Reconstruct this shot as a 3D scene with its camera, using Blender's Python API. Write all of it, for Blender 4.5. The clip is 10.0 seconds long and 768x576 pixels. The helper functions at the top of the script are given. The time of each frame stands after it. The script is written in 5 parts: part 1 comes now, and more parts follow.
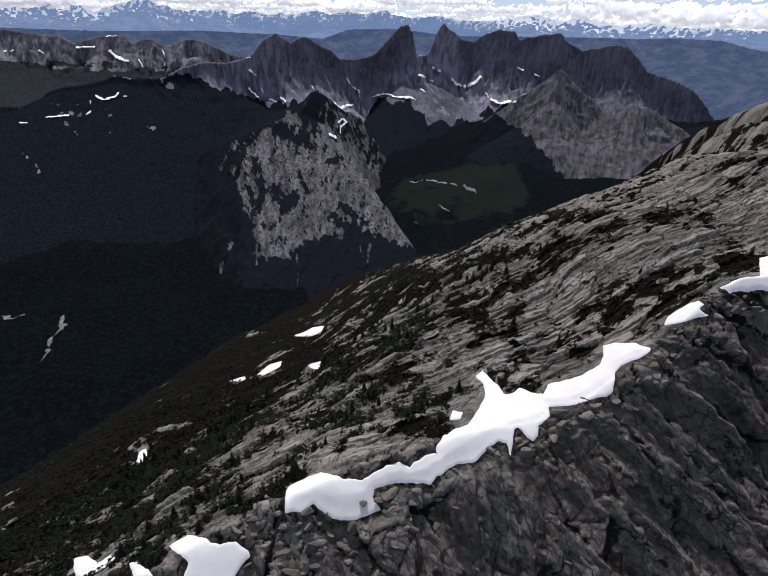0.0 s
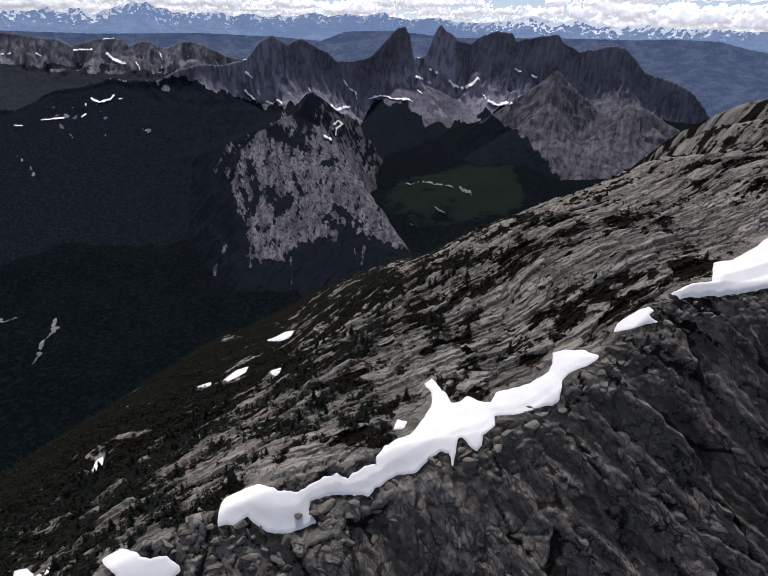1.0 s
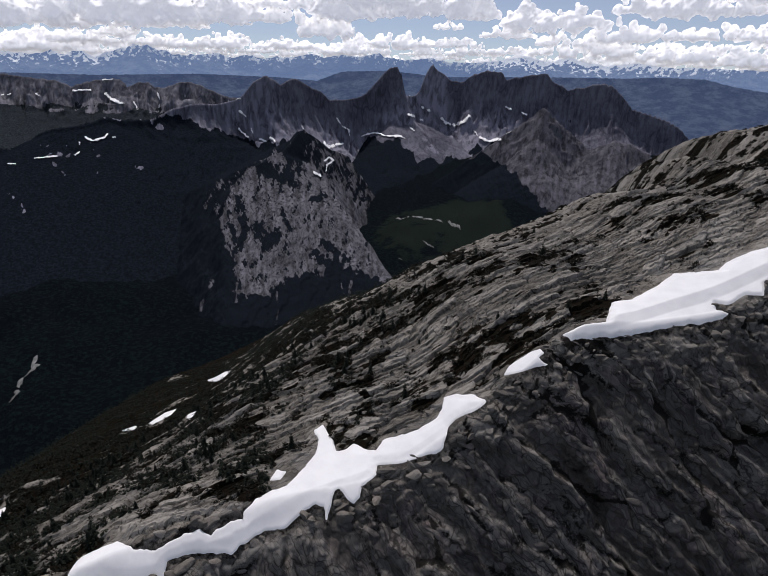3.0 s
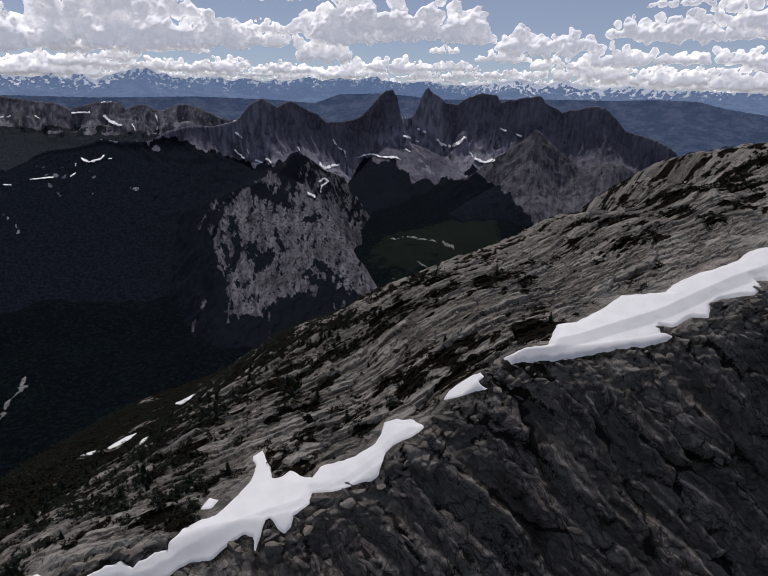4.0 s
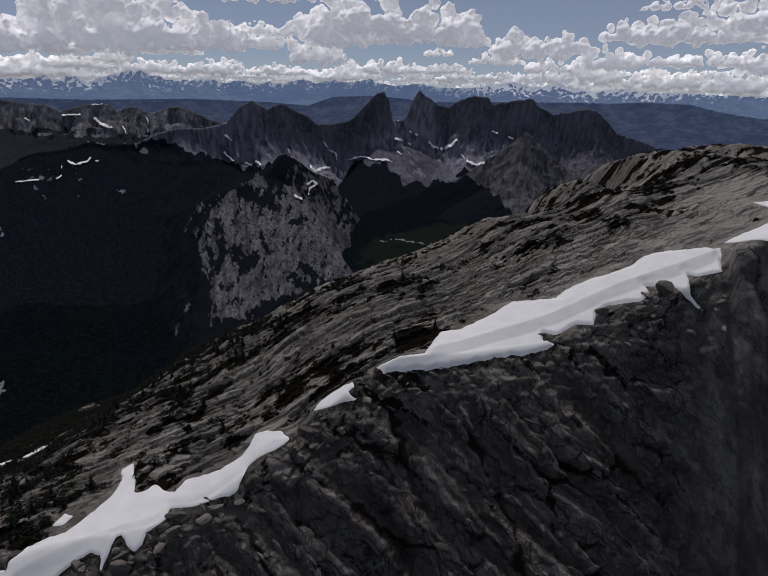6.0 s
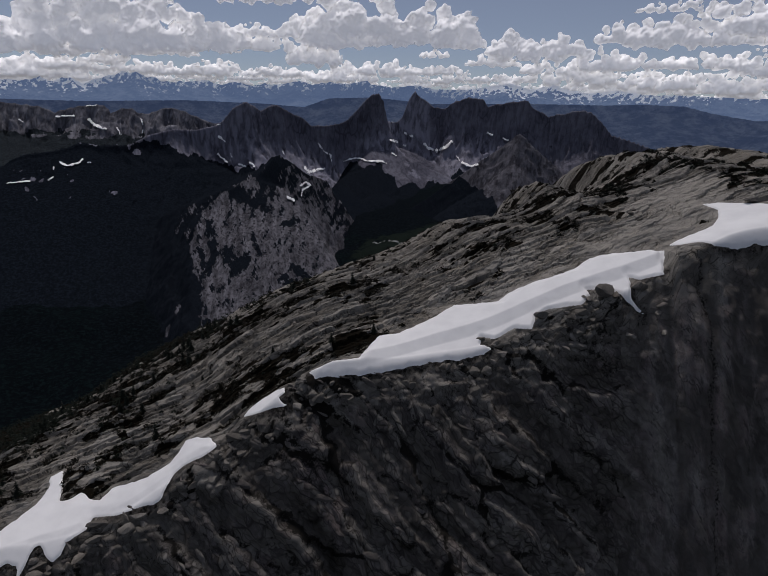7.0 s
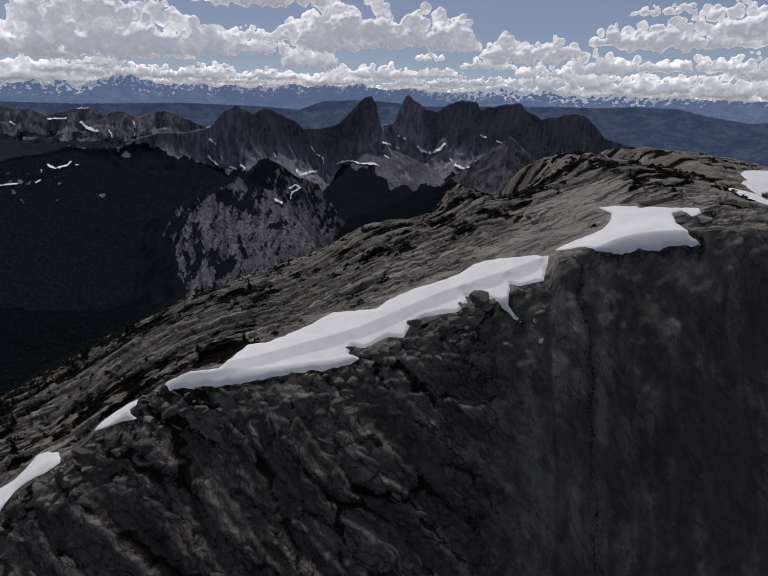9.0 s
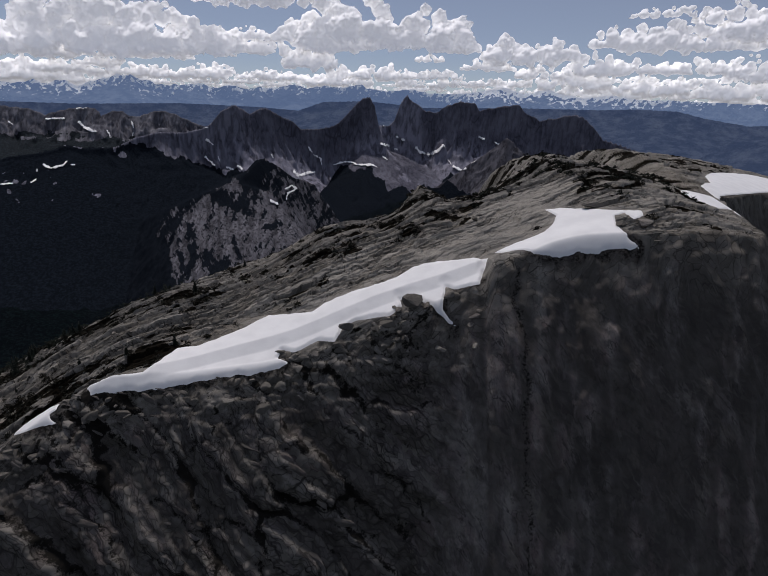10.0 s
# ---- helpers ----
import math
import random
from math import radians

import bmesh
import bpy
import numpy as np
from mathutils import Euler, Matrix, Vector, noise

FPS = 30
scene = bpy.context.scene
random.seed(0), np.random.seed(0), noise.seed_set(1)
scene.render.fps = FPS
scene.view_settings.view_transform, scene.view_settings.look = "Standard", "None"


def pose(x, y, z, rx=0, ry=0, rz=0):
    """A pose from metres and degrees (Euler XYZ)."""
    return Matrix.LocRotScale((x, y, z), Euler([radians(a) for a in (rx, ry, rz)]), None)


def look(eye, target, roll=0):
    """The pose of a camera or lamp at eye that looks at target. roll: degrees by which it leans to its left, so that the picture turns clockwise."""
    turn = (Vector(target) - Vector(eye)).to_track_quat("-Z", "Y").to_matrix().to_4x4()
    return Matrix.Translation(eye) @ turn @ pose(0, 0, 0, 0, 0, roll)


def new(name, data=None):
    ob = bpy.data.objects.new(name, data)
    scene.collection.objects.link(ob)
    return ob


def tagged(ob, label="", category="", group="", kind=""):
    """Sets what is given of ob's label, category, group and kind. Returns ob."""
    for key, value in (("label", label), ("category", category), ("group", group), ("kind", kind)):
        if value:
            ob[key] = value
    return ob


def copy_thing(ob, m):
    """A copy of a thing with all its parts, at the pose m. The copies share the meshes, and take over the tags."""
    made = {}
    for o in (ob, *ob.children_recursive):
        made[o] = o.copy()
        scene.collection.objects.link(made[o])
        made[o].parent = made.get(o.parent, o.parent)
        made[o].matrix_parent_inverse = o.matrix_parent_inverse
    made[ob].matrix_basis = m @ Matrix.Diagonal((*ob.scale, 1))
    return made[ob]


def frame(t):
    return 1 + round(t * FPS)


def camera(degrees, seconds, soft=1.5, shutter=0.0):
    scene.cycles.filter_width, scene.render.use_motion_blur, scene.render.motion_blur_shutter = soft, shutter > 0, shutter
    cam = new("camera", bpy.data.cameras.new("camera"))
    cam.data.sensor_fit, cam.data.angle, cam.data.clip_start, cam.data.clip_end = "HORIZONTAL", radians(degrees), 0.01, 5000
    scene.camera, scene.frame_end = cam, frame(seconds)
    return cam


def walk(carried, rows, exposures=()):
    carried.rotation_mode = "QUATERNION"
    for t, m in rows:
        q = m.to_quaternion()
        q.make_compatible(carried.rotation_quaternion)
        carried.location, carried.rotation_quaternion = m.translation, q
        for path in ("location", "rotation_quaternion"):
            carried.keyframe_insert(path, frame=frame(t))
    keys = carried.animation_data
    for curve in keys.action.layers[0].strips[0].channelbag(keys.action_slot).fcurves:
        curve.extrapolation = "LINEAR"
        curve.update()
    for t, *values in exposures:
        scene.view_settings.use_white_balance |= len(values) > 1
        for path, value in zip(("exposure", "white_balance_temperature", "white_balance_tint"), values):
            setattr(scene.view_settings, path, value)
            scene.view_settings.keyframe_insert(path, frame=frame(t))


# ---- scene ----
cam = camera(69.9, 10.0, soft=1.0)
METRES, EYE, TILT, LEAN, TURN = 100.0, 60.0, -25.0, -1.5, 0.0
ROWS = [
    (0.0, 0.0, 0.0, 0.0, 0.0, 0.0, 0.0),
    (0.5, 0.0475, 0.0091, 0.0044, -0.02, 0.14, 0.06),
    (1.0, 0.0951, 0.0185, 0.0083, -0.03, 0.16, 0.14),
    (1.5, 0.143, 0.027, 0.0115, -0.05, 0.25, 0.27),
    (2.0, 0.1908, 0.0351, 0.0146, -0.1, 0.6, 0.35),
    (2.5, 0.238, 0.0413, 0.0183, -0.17, 2.0, 0.4),
    (4.0, 0.3837, 0.0573, 0.0265, -0.44, 5.74, 0.56),
    (4.5, 0.4325, 0.064, 0.0281, -0.54, 5.81, 0.55),
    (5.0, 0.4824, 0.071, 0.0302, -0.65, 5.86, 0.58),
    (5.5, 0.5324, 0.0781, 0.0322, -0.74, 5.91, 0.63),
    (7.0, 0.6811, 0.0997, 0.0375, -1.2, 6.13, 0.71),
    (7.5, 0.7313, 0.1073, 0.0397, -1.29, 6.18, 0.77),
    (8.0, 0.7816, 0.1151, 0.0419, -1.38, 6.25, 0.82),
    (8.5, 0.8323, 0.123, 0.0441, -1.46, 6.3, 0.85),
    (9.0, 0.884, 0.1306, 0.0456, -1.5, 6.38, 0.79),
    (9.5, 0.9355, 0.1382, 0.0472, -1.54, 6.45, 0.68),
    (10.0, 0.9877, 0.1457, 0.0491, -1.57, 6.5, 0.55),
]
walk(cam, [(t, pose(0, 0, EYE, TILT, LEAN, TURN) @ pose(METRES * x, METRES * y, METRES * z, 90 + pitch, roll, yaw + 0.58 * x)) for t, x, y, z, yaw, pitch, roll in ROWS], exposures=[(0.0, 0.50, 6300, 16), (2.2, 0.34, 6300, 16), (4.0, -0.12, 6300, 16), (5.5, -0.5, 6300, 16), (7.5, -0.55, 6300, 16), (10.0, -0.28, 6300, 16)])

SKY, SUN, CLOUD_GLOW = 0.09, 2.5, 0.28

SUN_AZ, SUN_EL = -20.0, 67.0        # degrees: azimuth from +y towards +x, and height

# ---- world, sun ----
world = bpy.data.worlds.new("sky")
scene.world = world
world.use_nodes = True
wn = world.node_tree.nodes
sky = wn.new("ShaderNodeTexSky")
sky.sky_type = "NISHITA"
sky.sun_disc = False
sky.sun_elevation, sky.sun_rotation = radians(SUN_EL), radians(SUN_AZ)
sky.altitude, sky.air_density, sky.dust_density, sky.ozone_density = 2000, 0.8, 0.2, 1.2
wn["Background"].inputs["Strength"].default_value = SKY
veil = wn.new("ShaderNodeMix")      # thin high cloud over the blue
veil.data_type = "RGBA"
veil.inputs[0].default_value = 0.5
veil.inputs[7].default_value = (3.8, 4.0, 4.5, 1)
world.node_tree.links.new(sky.outputs[0], veil.inputs[6])
world.node_tree.links.new(veil.outputs[2], wn["Background"].inputs["Color"])
sun = new("sun", bpy.data.lights.new("sun", "SUN"))
sun.data.energy, sun.data.angle, sun.data.color = SUN, radians(2.5), (1.0, 0.96, 0.91)
sd = Vector((math.sin(radians(SUN_AZ)) * math.cos(radians(SUN_EL)), math.cos(radians(SUN_AZ)) * math.cos(radians(SUN_EL)), math.sin(radians(SUN_EL))))
sun.matrix_world = look(sd * 1000, (0, 0, 0))


# ---- noise on arrays ----
def rnd(ix, iy, seed):
    """A random number from 0 to 1 for each lattice point."""
    h = (ix.astype(np.int64) * 374761393 + iy.astype(np.int64) * 668265263 + seed * 974634777) & 0xFFFFFFFF
    h = ((h ^ (h >> 13)) * 1274126177) & 0xFFFFFFFF
    h = ((h ^ (h >> 16)) * 2246822519) & 0xFFFFFFFF
    return ((h ^ (h >> 13)) & 0xFFFFFF) / float(0x1000000)


def perlin(x, y, seed=0):
    x, y = np.broadcast_arrays(np.asarray(x, float), np.asarray(y, float))
    ix, iy = np.floor(x), np.floor(y)
    fx, fy = x - ix, y - iy
    u, v = fx * fx * fx * (fx * (fx * 6 - 15) + 10), fy * fy * fy * (fy * (fy * 6 - 15) + 10)
    out = 0
    for dx in (0, 1):
        for dy in (0, 1):
            a = rnd(ix + dx, iy + dy, seed) * 2 * np.pi
            g = np.cos(a) * (fx - dx) + np.sin(a) * (fy - dy)
            out = out + g * (u if dx else 1 - u) * (v if dy else 1 - v)
    return out * 1.5


def fbm(x, y, octaves=5, seed=0, gain=0.5):
    out, amp = 0, 1.0
    for k in range(octaves):
        out = out + amp * perlin(np.asarray(x) * 2.03 ** k + 17.3 * k, np.asarray(y) * 2.03 ** k - 9.1 * k, seed + k)
        amp *= gain
    return out


def ridged(x, y, octaves=4, seed=0, gain=0.5):
    out, amp = 0, 1.0
    for k in range(octaves):
        out = out + amp * (1 - 2 * np.abs(perlin(np.asarray(x) * 2.03 ** k + 5.7 * k, np.asarray(y) * 2.03 ** k + 3.3 * k, seed + k)))
        amp *= gain
    return out


def cells(x, y, seed=0, jitter=0.9):
    """Voronoi cells: distance to the border, a random number per cell, and the way from the cell's middle."""
    x, y = np.broadcast_arrays(np.asarray(x, float), np.asarray(y, float))
    ix, iy = np.floor(x), np.floor(y)
    f1, f2 = np.full(x.shape, 9.0), np.full(x.shape, 9.0)
    cid, cx, cy = np.zeros(x.shape), np.zeros(x.shape), np.zeros(x.shape)
    for dx in (-1, 0, 1):
        for dy in (-1, 0, 1):
            jx, jy = ix + dx, iy + dy
            ex = x - (jx + 0.5 + jitter * (rnd(jx, jy, seed) - 0.5))
            ey = y - (jy + 0.5 + jitter * (rnd(jx, jy, seed + 1) - 0.5))
            d = np.sqrt(ex * ex + ey * ey)
            near = d < f1
            f2 = np.where(near, f1, np.minimum(f2, d))
            cid = np.where(near, rnd(jx, jy, seed + 2), cid)
            cx, cy = np.where(near, ex, cx), np.where(near, ey, cy)
            f1 = np.where(near, d, f1)
    return f2 - f1, cid, cx, cy


def smooth(a, b, x):
    t = np.clip((x - a) / (b - a), 0, 1)
    return t * t * (3 - 2 * t)


def curve(xs, ys, x):
    """A smooth curve through knots."""
    xs, ys = np.asarray(xs, float), np.asarray(ys, float)
    m = np.gradient(ys, xs)
    x = np.clip(x, xs[0], xs[-1])
    i = np.clip(np.searchsorted(xs, x) - 1, 0, len(xs) - 2)
    h = xs[i + 1] - xs[i]
    t = (x - xs[i]) / h
    return ((2 * t**3 - 3 * t**2 + 1) * ys[i] + (t**3 - 2 * t**2 + t) * h * m[i] + (-2 * t**3 + 3 * t**2) * ys[i + 1] + (t**3 - t**2) * h * m[i + 1])


def normals(P):
    n = np.cross(np.gradient(P, axis=1), np.gradient(P, axis=0))
    return n / (np.linalg.norm(n, axis=2, keepdims=True) + 1e-9)


def sheet(name, P, mat, parent=None, keep=None, flat=False, **fields):
    """A mesh object from a grid of points, with named numbers on its points."""
    ny, nx = P.shape[:2]
    idx = np.arange(ny * nx).reshape(ny, nx)
    quads = np.stack([idx[:-1, :-1], idx[:-1, 1:], idx[1:, 1:], idx[1:, :-1]], -1)
    quads = quads.reshape(-1, 4) if keep is None else quads[keep]
    co = P.reshape(-1, 3)
    if keep is not None:
        used, inv = np.unique(quads, return_inverse=True)
        quads, co = inv.reshape(-1, 4), co[used]
        fields = {k: v.reshape(-1)[used] for k, v in fields.items()}
    me = bpy.data.meshes.new(name)
    me.vertices.add(len(co))
    me.vertices.foreach_set("co", co.astype(np.float32).ravel())
    me.loops.add(len(quads) * 4)
    me.loops.foreach_set("vertex_index", quads.astype(np.int32).ravel())
    me.polygons.add(len(quads))
    me.polygons.foreach_set("loop_start", np.arange(0, len(quads) * 4, 4, dtype=np.int32))
    me.polygons.foreach_set("use_smooth", ~flat.ravel() if isinstance(flat, np.ndarray) else np.full(len(quads), not flat))
    me.update(calc_edges=True)
    me.validate()
    for k, v in fields.items():
        me.attributes.new(k, "FLOAT", "POINT").data.foreach_set("value", np.asarray(v, np.float32).ravel())
    me.materials.append(mat)
    ob = new(name, me)
    ob.parent = parent
    return ob


# ---- materials ----
class Nodes:
    """A node material, written as sums."""
    def __init__(self, name):
        self.mat = bpy.data.materials.new(name)
        self.mat.use_nodes = True
        self.tree = self.mat.node_tree
        self.bsdf = self.tree.nodes["Principled BSDF"]
        self.pos = self.add("ShaderNodeNewGeometry").outputs["Position"]

    def add(self, kind, **values):
        n = self.tree.nodes.new(kind)
        for k, v in values.items():
            setattr(n, k, v)
        return n

    def put(self, socket, v):
        if isinstance(v, bpy.types.NodeSocket):
            self.tree.links.new(v, socket)
        elif isinstance(v, tuple) and len(v) == 3 and socket.type == "RGBA":
            socket.default_value = (*v, 1)
        else:
            socket.default_value = v

    def op(self, operation, a, b=0.0, clamp=False):
        n = self.add("ShaderNodeMath", operation=operation, use_clamp=clamp)
        self.put(n.inputs[0], a), self.put(n.inputs[1], b)
        return n.outputs[0]

    def field(self, name):
        return self.add("ShaderNodeAttribute", attribute_name=name).outputs["Fac"]

    def stretch(self, sx, sy, sz, turn=(0, 0, 0)):
        n = self.add("ShaderNodeMapping", vector_type="TEXTURE")
        self.put(n.inputs["Vector"], self.pos)
        n.inputs["Scale"].default_value = (1 / sx, 1 / sy, 1 / sz)
        n.inputs["Rotation"].default_value = [radians(a) for a in turn]
        return n.outputs[0]

    def noise(self, scale, detail=6.0, rough=0.6, where=None, distortion=0.0):
        n = self.add("ShaderNodeTexNoise")
        self.put(n.inputs["Vector"], where or self.pos)
        n.inputs["Scale"].default_value, n.inputs["Detail"].default_value = scale, detail
        n.inputs["Roughness"].default_value, n.inputs["Distortion"].default_value = rough, distortion
        return n.outputs["Fac"]

    def cracks(self, scale, where=None):
        n = self.add("ShaderNodeTexVoronoi", feature="DISTANCE_TO_EDGE")
        self.put(n.inputs["Vector"], where or self.pos)
        n.inputs["Scale"].default_value = scale
        return n.outputs["Distance"]

    def blocks(self, u, v, su, sv, ragged=0.035):
        """Joint-bounded blocks in the plane u, v, of about su by sv metres: three random numbers per block, the place in it, and the distance to its joints."""
        c = self.add("ShaderNodeCombineXYZ")
        wob, wob2 = self.noise(1.6 / su, 3, 0.6), self.noise(1.3 / sv, 4, 0.6)
        self.put(c.inputs[0], self.op("ADD", self.op("DIVIDE", u, su), self.op("MULTIPLY", self.op("SUBTRACT", wob, 0.5), 4 * ragged)))
        self.put(c.inputs[1], self.op("ADD", self.op("DIVIDE", v, sv), self.op("MULTIPLY", self.op("SUBTRACT", wob2, 0.5), 6 * ragged)))
        cell, edge = self.add("ShaderNodeTexVoronoi", voronoi_dimensions="2D"), self.add("ShaderNodeTexVoronoi", voronoi_dimensions="2D", feature="DISTANCE_TO_EDGE")
        for t in (cell, edge):
            self.put(t.inputs["Vector"], c.outputs[0])
            t.inputs["Scale"].default_value = 1.0
        rgb, off, at = self.add("ShaderNodeSeparateColor"), self.add("ShaderNodeVectorMath", operation="SUBTRACT"), self.add("ShaderNodeSeparateXYZ")
        self.put(rgb.inputs[0], cell.outputs["Color"])
        self.put(off.inputs[0], c.outputs[0]), self.put(off.inputs[1], cell.outputs["Position"])
        self.put(at.inputs[0], off.outputs[0])
        return rgb.outputs[0], rgb.outputs[1], rgb.outputs[2], at.outputs[0], at.outputs[1], edge.outputs["Distance"]

    def facet(self, block, rise, tilt):
        """The height of blocks with flat, tilted tops."""
        r, g, b, x, y, _ = block
        h = self.op("MULTIPLY", self.op("SUBTRACT", r, 0.5), rise)
        h = self.op("ADD", h, self.op("MULTIPLY", self.op("MULTIPLY", x, self.op("SUBTRACT", g, 0.5)), 2 * tilt))
        return self.op("ADD", h, self.op("MULTIPLY", self.op("MULTIPLY", y, self.op("SUBTRACT", b, 0.35)), 2 * tilt))

    def step(self, v, lo, hi):
        n = self.add("ShaderNodeMapRange", interpolation_type="SMOOTHSTEP")
        self.put(n.inputs["Value"], v)
        n.inputs["From Min"].default_value, n.inputs["From Max"].default_value = lo, hi
        return n.outputs[0]

    def mix(self, f, a, b, blend="MIX"):
        n = self.add("ShaderNodeMix", data_type="RGBA", blend_type=blend)
        self.put(n.inputs[0], f), self.put(n.inputs[6], a), self.put(n.inputs[7], b)
        return n.outputs[2]

    def bump(self, height, distance, strength=1.0, normal=None):
        n = self.add("ShaderNodeBump")
        self.put(n.inputs["Height"], height)
        n.inputs["Distance"].default_value, n.inputs["Strength"].default_value = distance, strength
        if normal is not None:
            self.put(n.inputs["Normal"], normal)
        return n.outputs[0]

    def done(self, colour, rough=0.9, normal=None, spec=0.2):
        self.put(self.bsdf.inputs["Base Color"], colour)
        self.put(self.bsdf.inputs["Roughness"], rough)
        self.bsdf.inputs["Specular IOR Level"].default_value = spec
        if normal is not None:
            self.put(self.bsdf.inputs["Normal"], normal)
        return self.mat


# ---- materials ----
def rock_material(name, base, dark, warm, wall, veg):
    """Granite with stains, cracks and lichen; heath where the field veg says so, and on the face a streaked wall with
    its shade put into the colour.
    """
    n = Nodes(name)
    big, mid, fine = n.noise(0.06, 5), n.noise(0.5, 8, 0.68), n.noise(5.0, 8, 0.72)
    pale = tuple(min(1.0, 1.5 * c) for c in base)
    col = n.mix(n.step(big, 0.35, 0.65), base, warm)
    col = n.mix(n.op("MULTIPLY", n.step(mid, 0.47, 0.70), 0.8), col, dark)
    col = n.mix(n.op("MULTIPLY", n.step(fine, 0.48, 0.68), 0.7), col, dark)
    col = n.mix(n.op("MULTIPLY", n.step(n.noise(1.4, 6, 0.7), 0.55, 0.70), 0.6), col, pale)
    # the wall: the face's shade as darker colours, streaks that run down, a few clean scars
    run = n.noise(1.0, 7, 0.7, n.stretch(0.8, 0.8, 0.05, (0, -12, 0)))
    run2 = n.noise(1.0, 7, 0.7, n.stretch(0.3, 0.3, 0.03, (0, -7, 0)))
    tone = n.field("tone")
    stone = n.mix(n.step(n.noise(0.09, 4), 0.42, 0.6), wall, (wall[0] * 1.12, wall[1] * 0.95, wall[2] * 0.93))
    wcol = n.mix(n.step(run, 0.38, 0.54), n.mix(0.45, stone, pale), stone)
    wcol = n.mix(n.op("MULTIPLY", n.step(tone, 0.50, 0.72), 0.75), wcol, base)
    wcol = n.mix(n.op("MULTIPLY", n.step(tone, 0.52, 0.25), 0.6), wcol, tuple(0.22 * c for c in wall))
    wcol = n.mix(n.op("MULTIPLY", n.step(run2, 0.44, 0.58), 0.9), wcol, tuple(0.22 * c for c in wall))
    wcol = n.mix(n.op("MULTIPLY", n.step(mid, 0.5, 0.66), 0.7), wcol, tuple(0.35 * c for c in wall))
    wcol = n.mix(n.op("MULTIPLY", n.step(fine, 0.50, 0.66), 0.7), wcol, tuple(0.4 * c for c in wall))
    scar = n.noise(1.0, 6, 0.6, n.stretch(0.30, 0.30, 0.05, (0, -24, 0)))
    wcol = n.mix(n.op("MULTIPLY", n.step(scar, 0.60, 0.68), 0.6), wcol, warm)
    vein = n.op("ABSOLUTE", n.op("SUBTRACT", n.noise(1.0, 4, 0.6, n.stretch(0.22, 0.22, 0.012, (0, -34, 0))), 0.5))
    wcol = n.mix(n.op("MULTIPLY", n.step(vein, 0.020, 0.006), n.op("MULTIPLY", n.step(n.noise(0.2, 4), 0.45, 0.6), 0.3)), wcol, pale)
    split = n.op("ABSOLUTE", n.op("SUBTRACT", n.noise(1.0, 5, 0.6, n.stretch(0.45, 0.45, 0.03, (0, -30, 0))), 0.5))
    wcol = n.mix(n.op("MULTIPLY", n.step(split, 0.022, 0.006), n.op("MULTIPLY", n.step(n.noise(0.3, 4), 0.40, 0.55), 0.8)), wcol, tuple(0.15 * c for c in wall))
    # blocks of the face, large and small, and slabs on the back, with dark joints between
    shade_mix = n.field("shade_mix")
    xyz = n.add("ShaderNodeSeparateXYZ")
    n.put(xyz.inputs[0], n.pos)
    rugged = n.op("SUBTRACT", 1.0, n.op("MULTIPLY", n.step(xyz.outputs[0], 104, 115), 0.7))
    fu, fv, bu, bv = n.field("face_u"), n.field("face_v"), n.field("back_u"), n.field("back_v")
    f1, f2, f3 = n.blocks(fu, fv, 7.0, 2.4), n.blocks(fu, fv, 3.2, 1.1), n.blocks(fu, fv, 1.2, 0.5)
    s1, s2 = n.blocks(bu, bv, 4.2, 1.2), n.blocks(bu, bv, 1.5, 0.55)
    patchy = n.noise(0.22, 4, 0.6)
    for f, lo, deep in ((f1, 0.07, 0.9), (f2, 0.11, 0.85), (f3, 0.14, 0.6)):
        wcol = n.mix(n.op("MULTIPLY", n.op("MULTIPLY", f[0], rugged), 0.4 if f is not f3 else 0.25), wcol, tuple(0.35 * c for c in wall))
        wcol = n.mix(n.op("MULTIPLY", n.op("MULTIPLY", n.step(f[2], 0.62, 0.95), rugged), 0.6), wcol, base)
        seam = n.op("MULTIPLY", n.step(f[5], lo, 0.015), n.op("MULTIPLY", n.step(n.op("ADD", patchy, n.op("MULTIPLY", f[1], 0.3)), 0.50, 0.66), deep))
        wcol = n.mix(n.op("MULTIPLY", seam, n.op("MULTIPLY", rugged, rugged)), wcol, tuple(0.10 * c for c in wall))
    for f, lo in ((s1, 0.07), (s2, 0.08)):
        col = n.mix(n.op("MULTIPLY", n.step(f[0], 0.55, 1.0), 0.6), col, dark)
        col = n.mix(n.op("MULTIPLY", n.step(f[2], 0.5, 1.0), 0.5), col, pale)
        col = n.mix(n.op("MULTIPLY", n.step(f[5], lo, 0.01), n.op("MULTIPLY", n.step(n.op("ADD", patchy, n.op("MULTIPLY", f[1], 0.35)), 0.55, 0.72), 0.85)), col, tuple(0.2 * c for c in dark))
    col = n.mix(shade_mix, col, wcol)
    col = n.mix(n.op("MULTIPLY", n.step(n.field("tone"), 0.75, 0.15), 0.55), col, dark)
    col = n.mix(n.op("MULTIPLY", n.step(n.field("tone"), 0.55, 0.95), n.op("MULTIPLY", n.op("SUBTRACT", 1.0, n.field("shade_mix")), 0.5)), col, pale)
    soil = n.op("ADD", n.field("joint"), n.op("MULTIPLY", n.op("SUBTRACT", n.noise(2.2, 6, 0.7), 0.5), 1.4))
    col = n.mix(n.step(soil, 0.4, 0.7), col, tuple(0.25 * c for c in dark))
